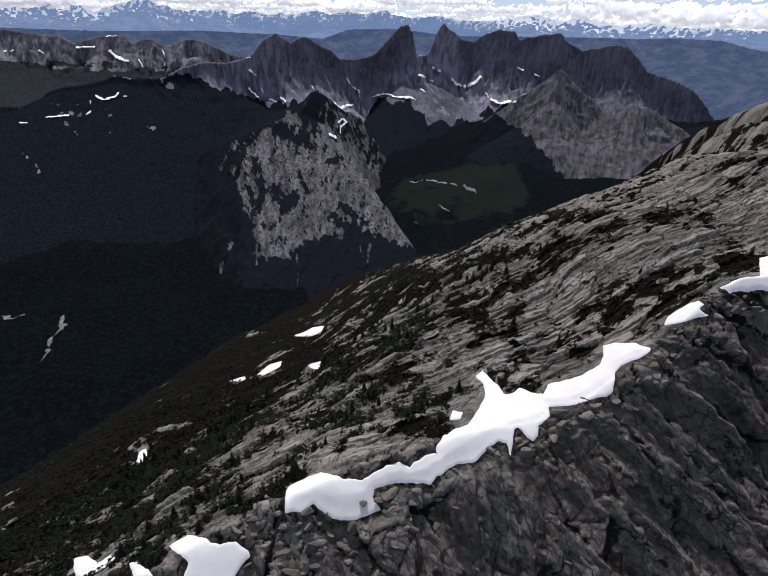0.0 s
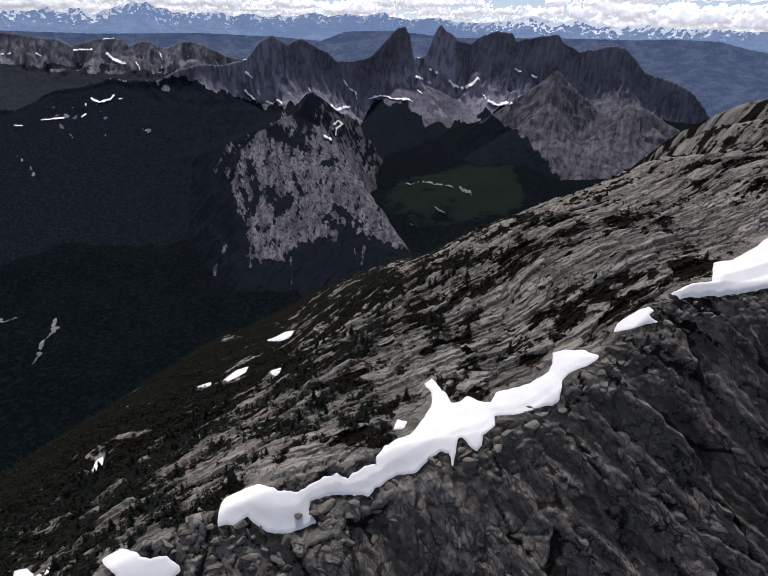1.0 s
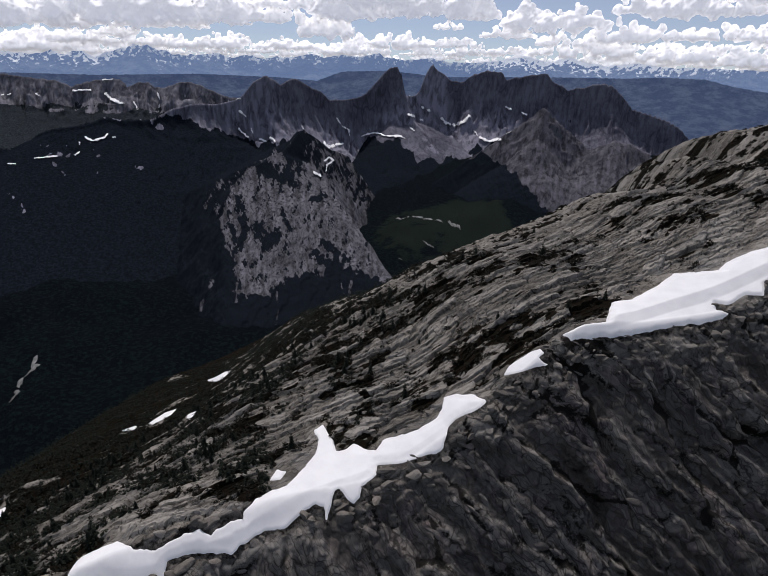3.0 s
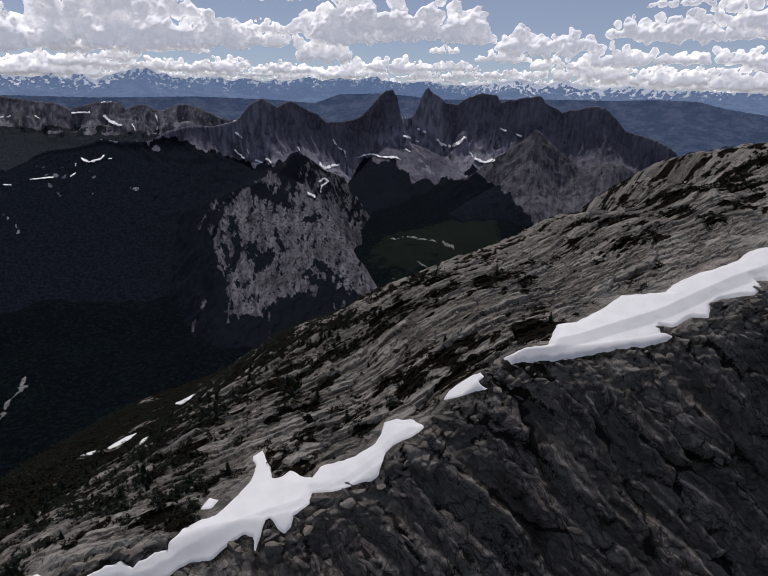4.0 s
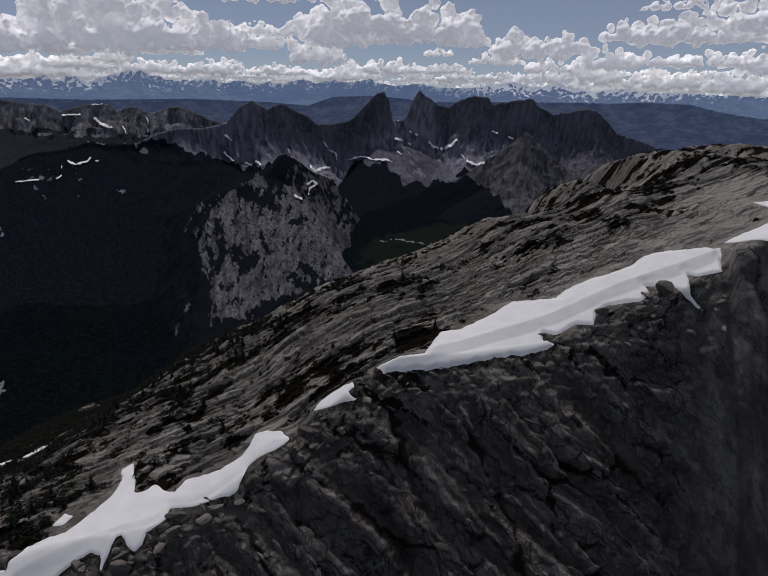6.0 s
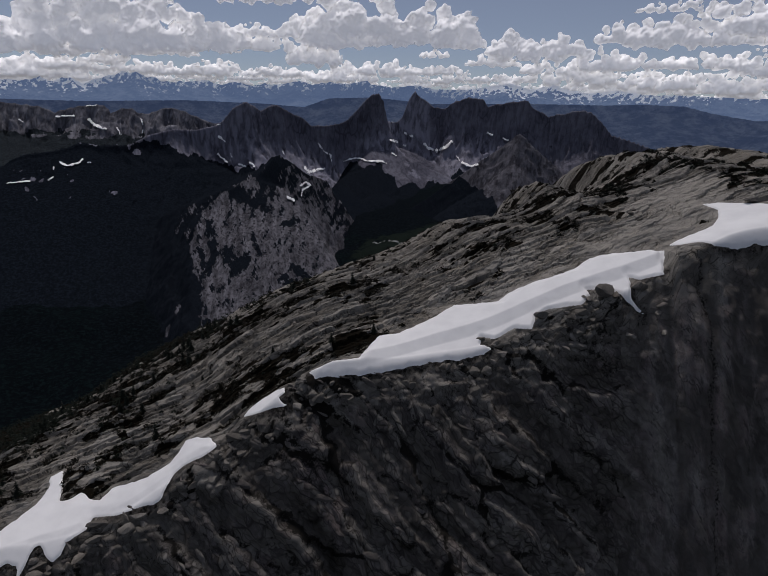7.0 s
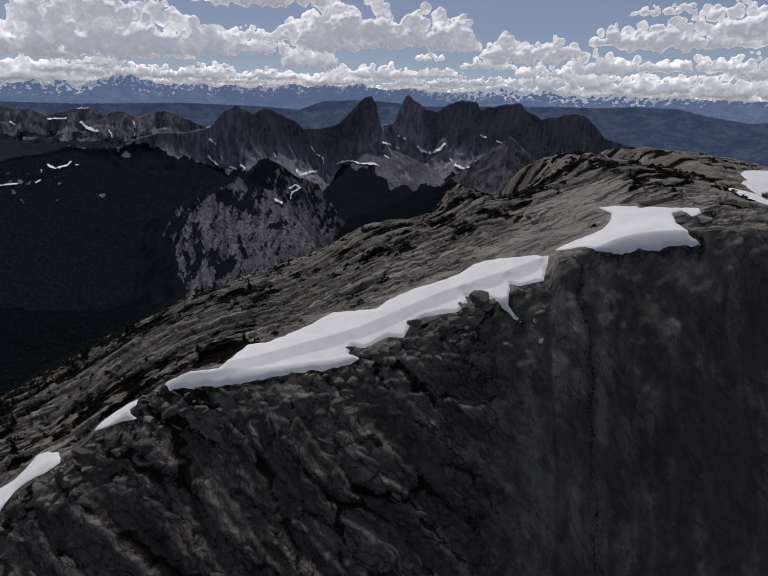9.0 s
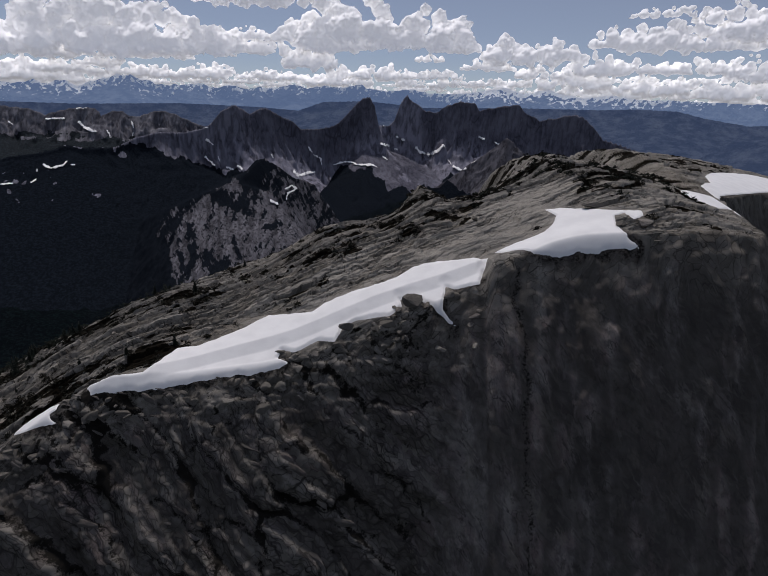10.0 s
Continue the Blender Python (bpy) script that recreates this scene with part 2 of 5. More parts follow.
    v = n.op("ADD", n.field("veg"), n.op("MULTIPLY", n.op("SUBTRACT", n.noise(1.0, 8, 0.72), 0.5), 0.9))
    leaf = n.mix(n.step(n.noise(2.5, 5), 0.4, 0.65), veg, tuple(c * f for c, f in zip(veg, (1.4, 1.2, 1.1))))
    col = n.mix(n.step(v, 0.44, 0.54), col, leaf)
    b = n.bump(n.op("ADD", n.op("MULTIPLY", fine, 0.45), mid), 0.28, 0.6)
    face = n.op("ADD", n.facet(f1, 0.5, 1.4), n.op("ADD", n.facet(f2, 0.35, 0.6), n.facet(f3, 0.15, 0.2)))
    back = n.op("ADD", n.facet(s1, 0.35, 0.5), n.facet(s2, 0.13, 0.18))
    h = n.op("ADD", n.op("MULTIPLY", n.op("MULTIPLY", face, rugged), shade_mix), n.op("MULTIPLY", back, n.op("SUBTRACT", 1.0, shade_mix)))
    b = n.bump(h, 1.0, 1.0, b)
    return n.done(col, 0.92, b, 0.02)


def forest_material(name, base, scale):
    """A far conifer wood with clearings and gullies; its dark blue base stands for cloud shade and haze."""
    n = Nodes(name)
    big, fine = n.noise(0.006 * scale, 6, 0.6), n.noise(0.16 * scale, 6, 0.75)
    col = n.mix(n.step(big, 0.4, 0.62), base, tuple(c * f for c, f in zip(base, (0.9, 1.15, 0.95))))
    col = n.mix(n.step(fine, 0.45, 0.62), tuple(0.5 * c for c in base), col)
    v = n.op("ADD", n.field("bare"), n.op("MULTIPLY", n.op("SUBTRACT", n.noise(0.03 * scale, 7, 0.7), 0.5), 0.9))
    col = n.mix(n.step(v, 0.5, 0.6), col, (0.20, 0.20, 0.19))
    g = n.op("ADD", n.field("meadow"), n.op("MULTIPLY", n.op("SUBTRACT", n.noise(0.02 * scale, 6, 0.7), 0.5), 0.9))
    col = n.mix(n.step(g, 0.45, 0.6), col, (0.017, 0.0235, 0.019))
    b = n.bump(fine, 9.0 / scale, 1.0)
    return n.done(col, 1.0, b, 0.0)


def far_rock_material(name, base, dark, wood, scale, lean=0, grain=0.55):
    """A distant face: jointed rock, woods where it is less steep, snow in the gullies."""
    n = Nodes(name)
    big, mid = n.noise(0.01 * scale, 6, 0.6), n.noise(0.05 * scale, 5, 0.6)
    rib = n.noise(1.0, 5, 0.6, n.stretch(0.075 * scale, 0.04 * scale, 0.011 * scale, (0, lean or 8, 0)))
    col = n.mix(n.step(big, 0.35, 0.65), base, dark)
    col = n.mix(n.op("MULTIPLY", n.step(rib, 0.46, 0.60), grain), col, tuple(0.5 * c for c in dark))
    col = n.mix(n.op("MULTIPLY", n.step(mid, 0.5, 0.68), 0.25), col, tuple(1.25 * c for c in base))
    joint = n.cracks(1.0, n.stretch(0.045 * scale, 0.03 * scale, 0.014 * scale, (0, lean or 8, 0)))
    col = n.mix(n.op("MULTIPLY", n.step(joint, 0.10, 0.0), n.op("MULTIPLY", n.step(big, 0.4, 0.6), 0.7)), col, tuple(0.45 * c for c in dark))
    col = n.mix(n.op("MULTIPLY", n.field("scree"), n.step(n.noise(1.0, 4, 0.6, n.stretch(0.05 * scale, 0.03 * scale, 0.015 * scale, (0, lean or 8, 0))), 0.38, 0.58)), col, tuple(1.6 * c for c in base))
    v = n.op("ADD", n.field("veg"), n.op("MULTIPLY", n.op("SUBTRACT", n.noise(1.0, 8, 0.75, n.stretch(0.05 * scale, 0.03 * scale, 0.02 * scale, (0, lean, 0))), 0.5), 1.1))
    v = n.op("ADD", v, n.op("MULTIPLY", n.op("SUBTRACT", n.noise(1.0, 6, 0.75, n.stretch(0.2 * scale, 0.1 * scale, 0.08 * scale, (0, lean, 0))), 0.5), 0.8))
    v = n.op("ADD", v, n.op("MULTIPLY", n.op("SUBTRACT", n.noise(0.35 * min(scale, 2.0), 3, 0.7), 0.5), 0.5))
    trees = n.mix(n.step(n.noise(0.2 * scale, 5, 0.75), 0.42, 0.62), tuple(0.5 * c for c in wood), wood)
    col = n.mix(n.step(v, 0.44, 0.53), col, trees)
    s = n.op("ADD", n.field("snow"), n.op("MULTIPLY", n.op("SUBTRACT", n.noise(0.07 * scale, 7, 0.65), 0.5), 1.2))
    col = n.mix(n.step(s, 0.56, 0.62), col, (0.8, 0.82, 0.85))
    wooded = n.step(v, 0.40, 0.58)
    rocky = n.op("MULTIPLY", n.op("ADD", n.op("MULTIPLY", rib, 0.8), mid), n.op("SUBTRACT", 1.0, wooded))
    leafy = n.op("MULTIPLY", n.noise(0.2 * scale, 5, 0.75), wooded)
    b = n.bump(n.op("ADD", rocky, n.op("MULTIPLY", leafy, 0.6)), 14.0 / scale, 0.35)
    return n.done(col, 1.0, b, 0.0)


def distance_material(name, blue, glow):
    """The farthest range, with the blue haze of kilometres of air put into its emission."""
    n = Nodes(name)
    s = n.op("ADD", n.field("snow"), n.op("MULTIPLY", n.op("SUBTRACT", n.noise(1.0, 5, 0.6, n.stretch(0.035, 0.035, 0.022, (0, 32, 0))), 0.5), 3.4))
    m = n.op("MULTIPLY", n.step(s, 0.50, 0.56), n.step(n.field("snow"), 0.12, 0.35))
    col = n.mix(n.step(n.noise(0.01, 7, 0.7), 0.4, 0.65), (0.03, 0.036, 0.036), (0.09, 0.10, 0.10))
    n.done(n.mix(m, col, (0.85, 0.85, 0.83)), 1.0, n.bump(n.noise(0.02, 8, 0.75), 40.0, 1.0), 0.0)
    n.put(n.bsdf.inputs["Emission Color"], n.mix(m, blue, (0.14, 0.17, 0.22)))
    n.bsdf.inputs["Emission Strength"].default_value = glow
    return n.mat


def snow_material(name, lift=1.0):
    n = Nodes(name)
    big, fine = n.noise(0.35, 5, 0.5), n.noise(3.0, 6, 0.6, n.stretch(1.0, 1.0, 1.0, (0, 0, 25)))
    col = n.mix(n.step(big, 0.35, 0.7), (0.83 * lift, 0.815 * lift, 0.785 * lift), (0.77 * lift, 0.755 * lift, 0.73 * lift))
    col = n.mix(n.op("MULTIPLY", n.step(n.noise(1.2, 8, 0.75), 0.62, 0.75), 0.25), col, (0.55, 0.53, 0.50))
    h = n.op("ADD", n.op("MULTIPLY", fine, 0.12), n.noise(0.8, 3))
    return n.done(col, 0.7, n.bump(h, 0.05, 0.4), 0.3)


def cloud_material(name):
    """White mist that thins out to nothing at its rim."""
    n = Nodes(name)
    n.done((0.93, 0.93, 0.93), 1.0, n.bump(n.op("ADD", n.noise(0.02, 8, 0.7), n.op("MULTIPLY", n.noise(0.006, 4, 0.6), 1.0)), 5.0, 0.15), 0.0)
    n.put(n.bsdf.inputs["Emission Color"], (1.0, 0.98, 0.95))
    n.bsdf.inputs["Emission Strength"].default_value = CLOUD_GLOW
    wisp = n.op("ADD", n.field("dense"), n.op("MULTIPLY", n.op("SUBTRACT", n.noise(0.025, 8, 0.7), 0.5), 0.5))
    n.put(n.bsdf.inputs["Alpha"], n.step(wisp, 0.0, 0.30))
    return n.mat


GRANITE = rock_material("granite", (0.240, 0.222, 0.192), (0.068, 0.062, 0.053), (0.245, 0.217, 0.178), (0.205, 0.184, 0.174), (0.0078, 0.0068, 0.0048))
# haze is put into these colours as blue, cloud shade as near-black woods
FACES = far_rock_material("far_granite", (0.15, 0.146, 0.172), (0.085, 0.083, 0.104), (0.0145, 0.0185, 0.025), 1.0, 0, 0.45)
BARE = far_rock_material("outlying_rock", (0.18, 0.176, 0.19), (0.10, 0.098, 0.112), (0.038, 0.045, 0.050), 1.0)
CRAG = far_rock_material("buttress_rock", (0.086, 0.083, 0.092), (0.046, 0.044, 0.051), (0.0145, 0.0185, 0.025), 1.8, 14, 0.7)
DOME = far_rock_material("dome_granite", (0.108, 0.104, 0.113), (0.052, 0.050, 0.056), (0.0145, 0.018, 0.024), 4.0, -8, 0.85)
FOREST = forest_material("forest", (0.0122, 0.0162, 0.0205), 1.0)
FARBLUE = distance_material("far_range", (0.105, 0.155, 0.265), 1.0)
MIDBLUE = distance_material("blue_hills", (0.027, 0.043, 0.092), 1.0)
SNOW = snow_material("old_snow")
# same snow with a whiter colour, so banks on shaded faces look sunlit
LIT_SNOW = snow_material("sunlit_snow", 1.15)
GRAVEL = far_rock_material("gravel", (0.24, 0.24, 0.23), (0.16, 0.16, 0.15), (0.03, 0.035, 0.025), 3.0)
CLOUD = cloud_material("cloud")

# ---- the near ridge ----
KX = [-260, -130, -60, -25, 0, 14, 30, 46, 59, 75, 88, 103, 112, 116.5, 119.5, 130, 142, 152, 165, 172, 180, 190, 243, 330, 460]
KY = [20, 30, 43.9, 57.7, 65.2, 69.7, 73.3, 79.1, 85.3, 87.3, 89.3, 92, 94.6, 95.5, 96, 98.8, 96.5, 98.5, 106, 129, 138, 147, 186, 250, 340]       # the edge's way, seen from above
KZ = [-120, -62, -28.1, -8.7, 0, 1.9, 3.7, 12.9, 21.5, 23.7, 25.2, 30.5, 33.8, 35.6, 36.9, 41, 43.6, 43.5, 42, 43.5, 43, 42.3, 37, 20, -20]       # its height
KA = [0.1, 0, -0.06, -0.2, -0.07, 0.09, 0.3, 0.26, 0.17, 0.25, 0.45, 0.46, 0.44, 0.38, 0.36, 0.29, 0.27, 0.23, 0.22, 0.24, 0.23, 0.24, 0.13, 0, 0]       # rise behind the edge
KB = [20, 20, 9.2, 4.1, 10.1, 20.5, 37.2, 37.3, 33.9, 37.4, 57.7, 64.5, 48.4, 53.9, 53.2, 46.9, 25.4, 23.2, 27, 25, 25, 26.5, 20.8, 20, 20]       # its rounding, 1/10000 per metre
KF = [0.7, 0.7, 0.68, 1.05, 1.23, 1.01, 1.09, 1.41, 1.5, 1.59, 1.61, 2.23, 2.33, 2.4, 2.51, 2.61, 2.83, 2.69, 2.71, 2.7, 2.7, 2.7, 2.5, 2, 1.5]       # the face's fall

# outlines of the snow, seen from above
SNOW_A_UP = [(-12.8, 59.7), (-13.3, 61.8), (-13.1, 64.4), (-11.3, 65.1), (-9.4, 65.4), (-8.2, 65.7), (-6.2, 64.1), (-4.6, 63.1), (-1.7, 63.1), (0.2, 64), (2, 64.7), (3.9, 65.3), (5.7, 64.9), (6.2, 65.5), (8.1, 66.5), (9.8, 67), (9.7, 67.5), (11, 69.8), (13.2, 71.3), (15.2, 71.9), (17.2, 74.8), (19, 78.2), (19.3, 81.3), (18.1, 83.8), (19.5, 84.9), (20.5, 82.8), (21.5, 81), (22.3, 78.4), (23.6, 78.5), (25.1, 79.6), (26.9, 78.2), (28.8, 77.7), (30, 79.3), (32.4, 79.3), (35.6, 79.3), (38.5, 80), (39.5, 81.6), (39.9, 83.6), (41.4, 83.4), (44.6, 81.3), (46, 79.3)]
SNOW_A_LOW = [(45, 78.5), (41.4, 78.4), (40.1, 77.6), (39.1, 74.8), (37.4, 74.4), (33.5, 74.2), (29, 74.9), (28.8, 73.1), (26.7, 71.6), (26.4, 70.4), (25.5, 69.7), (24.2, 70.5), (23.3, 71.3), (22.6, 70.9), (21.7, 67.6), (21.2, 69.1), (20, 69.3), (18.4, 68.5), (15.9, 66.5), (12.8, 66), (9.6, 64.4), (8.9, 63.6), (5.8, 63.5), (2.1, 62.9), (0.2, 62.3), (0, 61.5), (1.3, 60.5), (-0.8, 59.8), (-3.6, 59.2), (-5.8, 59.3), (-7.3, 59.9), (-8.8, 60.5), (-10.6, 59.8)]
SNOW_SMALL = [(49.2, 82.8), (50.4, 84.4), (52.3, 84.6), (54.2, 84.9), (55.2, 84.7), (55.5, 83.4), (54.6, 83), (55, 82.4), (56.1, 82.1), (53.9, 81.9), (52, 81.7)]
SNOW_B_UP = [(58.8, 85.7), (62.3, 87), (66.2, 87.3), (69.4, 93.1), (72.7, 93.4), (78.3, 96.5), (82.3, 99), (86.3, 98.4), (89.9, 97.8), (91.6, 99.2), (96.1, 100.3), (100.3, 100.4), (103.4, 101), (106.1, 102.6), (110.3, 102.5), (115.6, 101.5), (117.7, 99.9), (115.7, 95.1)]
SNOW_B_LOW = [(111.9, 95.4), (110.7, 96.3), (109.9, 92.8), (112, 91.8), (110.8, 92.1), (109.1, 92.6), (108.1, 93.3), (106.2, 95), (103.6, 95.5), (103.8, 94.1), (102.1, 92.8), (99.9, 93.1), (96.9, 93.6), (94.8, 92.9), (93.8, 90.6), (91.2, 91.6), (89.4, 90.8), (87.6, 90.2), (85.9, 90.9), (85.3, 89.4), (87.1, 88.4), (85.8, 87.8), (82.6, 87.3), (81.7, 86.9), (80.1, 86.9), (76.1, 86.2), (72.2, 85.6), (67.5, 85), (63.7, 84.8), (59.9, 84.6)]
SNOW_C = [(118.8, 101.1), (123.1, 102.2), (127.3, 103.3), (129.6, 105.9), (130.7, 108.3), (129.7, 111.7), (132.5, 110.3), (135.6, 107.3), (139.4, 104.5), (143, 103.4), (142.7, 101.9), (140.7, 100.8), (140.2, 103.4), (138.5, 103.1), (137.5, 99.8), (137.9, 96.5), (139.5, 95.2), (135.9, 96.2), (131, 97.3), (124, 96.6)]
SNOW_D1 = [(159, 117), (162, 114), (166, 117), (168.5, 113), (168, 125), (163, 127), (160, 124)]
SNOW_D2 = [(171.5, 128.6), (176, 135.4), (182, 140.9), (190, 147.5), (200, 156.1), (214, 166.3), (230, 177.6), (230, 192.8), (214, 183.7), (200, 172.3), (190, 163.5), (184, 155.8), (181, 148), (177, 144.1), (173, 138.5)]
SNOW_L1 = [(-31.2, 59.8), (-28.3, 60.7), (-25.6, 58.6), (-23.6, 57.2), (-22.1, 56.9), (-20, 57.2), (-18.5, 56.5), (-17.5, 55.8), (-18.9, 54.8), (-20.1, 53.5), (-27.2, 53.5), (-26.5, 55.3), (-28.4, 56.7)]
SNOW_L2 = [(-53.2, 68.6), (-49.7, 67.5), (-45.8, 64), (-43.6, 65), (-41.9, 62.5), (-44, 61.5), (-47.2, 61.6), (-50.1, 63.5)]
SNOW_L3 = [(-38.2, 60), (-36.3, 59.2), (-33, 55.8), (-31.3, 54.2), (-34.8, 55.3)]
SNOW_S1 = [(-29.5, 170), (-26.1, 167.6), (-22.1, 167.7), (-17.1, 157.3), (-17.6, 150.6), (-21.2, 154.4)]
SNOW_S2 = [(-34.4, 133.7), (-32, 139.8), (-28, 138.5), (-27.4, 132.8), (-31.6, 130.8)]
SNOW_S3 = [(-17.3, 119.3), (-13.8, 116.6), (-13.8, 111.3), (-16.1, 115.2)]
SNOW_S4 = [(13.2, 75.6), (14.8, 74.8), (14.2, 73.4), (12.4, 73.3)]
SNOW_S5 = [(-55, 98.1), (-56.6, 103.6), (-55.3, 104.4), (-53.1, 99.9), (-52.9, 96.9)]
SNOW_S6 = [(-43.9, 136.1), (-38.8, 136.5), (-37.5, 132.6)]
SNOWS = [SNOW_A_UP + SNOW_A_LOW, SNOW_SMALL, SNOW_B_UP + SNOW_B_LOW, SNOW_C, SNOW_D1, SNOW_D2, SNOW_L1, SNOW_L2, SNOW_L3, SNOW_S1, SNOW_S2, SNOW_S3, SNOW_S4, SNOW_S5, SNOW_S6]


def ridge_height(x, w):
    back = curve(KX, KA, x) * np.maximum(w, 0) - curve(KX, KB, x) * 1e-4 * np.maximum(w, 0) ** 2
    f = np.maximum(-w, 0)
    pillar = 1.9 * np.clip((x - 116.8) / 0.9, 0, 1) * np.clip((140 - x) / 22, 0, 1) * np.exp(-(np.maximum(w - 0.5, 0) / 3.0) ** 2)
    return pillar + curve(KX, KZ, x) + back - curve(KX, KF, x) * (np.sqrt(f * f + 1.0) - 1.0)


def ridge_base(x, w):
    """The smooth ridge: w metres behind its edge (in front: minus)."""
    return np.stack(np.broadcast_arrays(x, curve(KX, KY, x) + w, ridge_height(x, w)), -1)


def inset(x, y, outline):
    """How far each point lies inside an outline (outside: minus)."""
    o = np.asarray(outline, float)
    best, inside = np.full(x.shape, 1e9), np.zeros(x.shape, bool)
    for (x0, y0), (x1, y1) in zip(o, np.roll(o, -1, 0)):
        ex, ey = x1 - x0, y1 - y0
        t = np.clip(((x - x0) * ex + (y - y0) * ey) / (ex * ex + ey * ey + 1e-9), 0, 1)
        best = np.minimum(best, np.hypot(x - x0 - t * ex, y - y0 - t * ey))
        if y0 != y1:
            inside ^= ((y0 > y) != (y1 > y)) & (x < x0 + (y - y0) * ex / ey)
    return np.where(inside, best, -best)


def snow_depth(x, y):
    """Inset into the nearest of all the snow outlines, no further out than 4 m."""
    out = np.full(x.shape, -4.0)
    for o in SNOWS:
        a = np.asarray(o)
        m = (x > a[:, 0].min() - 4) & (x < a[:, 0].max() + 4) & (y > a[:, 1].min() - 4) & (y < a[:, 1].max() + 4)
        if m.any():
            out[m] = np.maximum(out[m], inset(x[m], y[m], o))
    return out


def relief(x, w, y, zz):
    """How far the rock stands out from the smooth ridge, the heath on it, the wall with shade in its colour, each
    slab's own tone, and the joints.
    """
    back = smooth(-1.5, 2.0, w)
    clean = np.exp(-(((x - 119) / 13) ** 2 + ((w - 9) / 7) ** 2)) + 0.8 * np.exp(-(((x - 128) / 9) ** 2 + ((w - 22) / 6) ** 2))
    clean = np.clip(clean, 0, 1)
    # slabs on the back, in flat plates that overlap like shingles
    jx, jy = x + 0.35 * fbm(x / 2.2, y / 2.2, 3, 17), y + 0.35 * fbm(x / 2.2, y / 2.2, 3, 18)
    pu, pv = jx * math.cos(0.30) + jy * math.sin(0.30), -jx * math.sin(0.30) + jy * math.cos(0.30)
    pv = pv + 3.0 * fbm(x / 20, y / 20, 3, 19)
    qu, qv = jx * math.cos(0.16) + jy * math.sin(0.16), -jx * math.sin(0.16) + jy * math.cos(0.16)
    b1, c1, u1, v1 = cells(pu / 8.5, pv / 2.7, 21, 1.0)
    b2, c2, u2, v2 = cells(qu / 4.4, qv / 1.05, 31, 1.0)
    b6, c6, u6, v6 = cells(pu / 1.1, pv / 0.7, 35, 1.0)
    broken = smooth(0.0, 0.4, fbm(x / 13, y / 13, 3, 15))
    slab = 0.75 * (c1 - 0.5) - 0.25 * v1 + 0.25 * u1 + 0.32 * (c2 - 0.5) - 0.22 * v2 + (0.25 + broken) * 0.3 * (c6 - 0.5)
    high = 0.9 * (c1 - 0.5) + 0.5 * (c2 - 0.5) - 0.3 * v1 + 1.2 * fbm(x / 14, y / 14, 4, 43)
    slab = slab * (1 - 0.85 * clean) * (1 - 0.4 * smooth(60, 140, w)) + 1.5 * fbm(x / 38, y / 38, 4, 41) * (1 - clean) * (1 - 0.8 * smooth(80, 108, x)) - 1.6 * smooth(85, 115, x) * smooth(165, 140, x) * smooth(25, 50, w) + 0.05 * fbm(x / 1.8, y / 1.8, 3, 45)
    gap = np.maximum(0.6 * (1 - smooth(0.01, 0.06, b1)) * smooth(0.25, 0.6, c1), 0.6 * (1 - smooth(0.01, 0.09, b2)) * smooth(0.3, 0.7, c2)) * (1 - clean)
    # the face: blocks above, long leaning flakes below
    fx, fz = x + 0.4 * fbm(x / 2.5, zz / 2.5, 3, 53) + 2.2 * fbm(x / 24, zz / 24, 2, 51), zz + 0.5 * fbm(x / 2.5, zz / 2.5, 3, 54) + 0.9 * fbm(x / 20, zz / 20, 2, 52)
    a = np.radians(np.interp(x, [-10, 15, 30, 55, 95, 106, 114], [-66, -58, -46, -30, -36, -62, -84]))
    mid = np.interp(x, [-10, 15, 30, 55, 95, 106, 114], [0, 12, 25, 50, 90, 103, 112])
    fu, fv = (fx - mid) * np.cos(a) + fz * np.sin(a), -(fx - mid) * np.sin(a) + fz * np.cos(a) + 0.8 * mid
    b3, c3, u3, v3 = cells(fu / 9.0, fv / 4.8, 61, 1.0)
    b4, c4, u4, v4 = cells(fu / 4.4, fv / 2.2, 71, 1.0)
    b7, c7, u7, v7 = cells(fu / 2.2, fv / 0.9, 75, 1.0)
    calm = 1 - 0.72 * smooth(104, 116, x)
    rag = smooth(-0.1, 0.4, fbm(x / 16, zz / 16, 3, 77)) * smooth(-34, -2, w)
    face = calm * (smooth(0, 0.10, b3) * (2.2 * (c3 - 0.5) + 0.7 * v3 + 0.5 * u3) + smooth(0, 0.14, b4) * (1.1 * (c4 - 0.5) + 0.35 * v4 + 0.4 * u4) + 0.45 * rag * (c7 - 0.5))
    face = face + 1.2 * fbm(x / 24, zz / 40, 2, 81) + 0.3 * fbm((x + 0.45 * zz) / 3, zz / 14, 4, 84) + 0.10 * fbm(x / 1.6, zz / 1.6, 4, 85) + smooth(102, 112, x) * (0.22 * fbm(x / 1.1, zz / 16, 4, 86) + 0.30 * (cells(x / 5 + 0.25 * zz / 5, zz / 9, 89, 1.0)[1] - 0.5))
    fgap = calm * (1 - smooth(106, 114, x)) * np.maximum(1 - smooth(0.01, 0.09, b3), np.maximum(0.7 * (1 - smooth(0.02, 0.13, b4)), 0.5 * rag * (1 - smooth(0.05, 0.35, b7))))
    ga = radians(-42)
    gu, gv = fx * math.cos(ga) + fz * math.sin(ga), -fx * math.sin(ga) + fz * math.cos(ga)
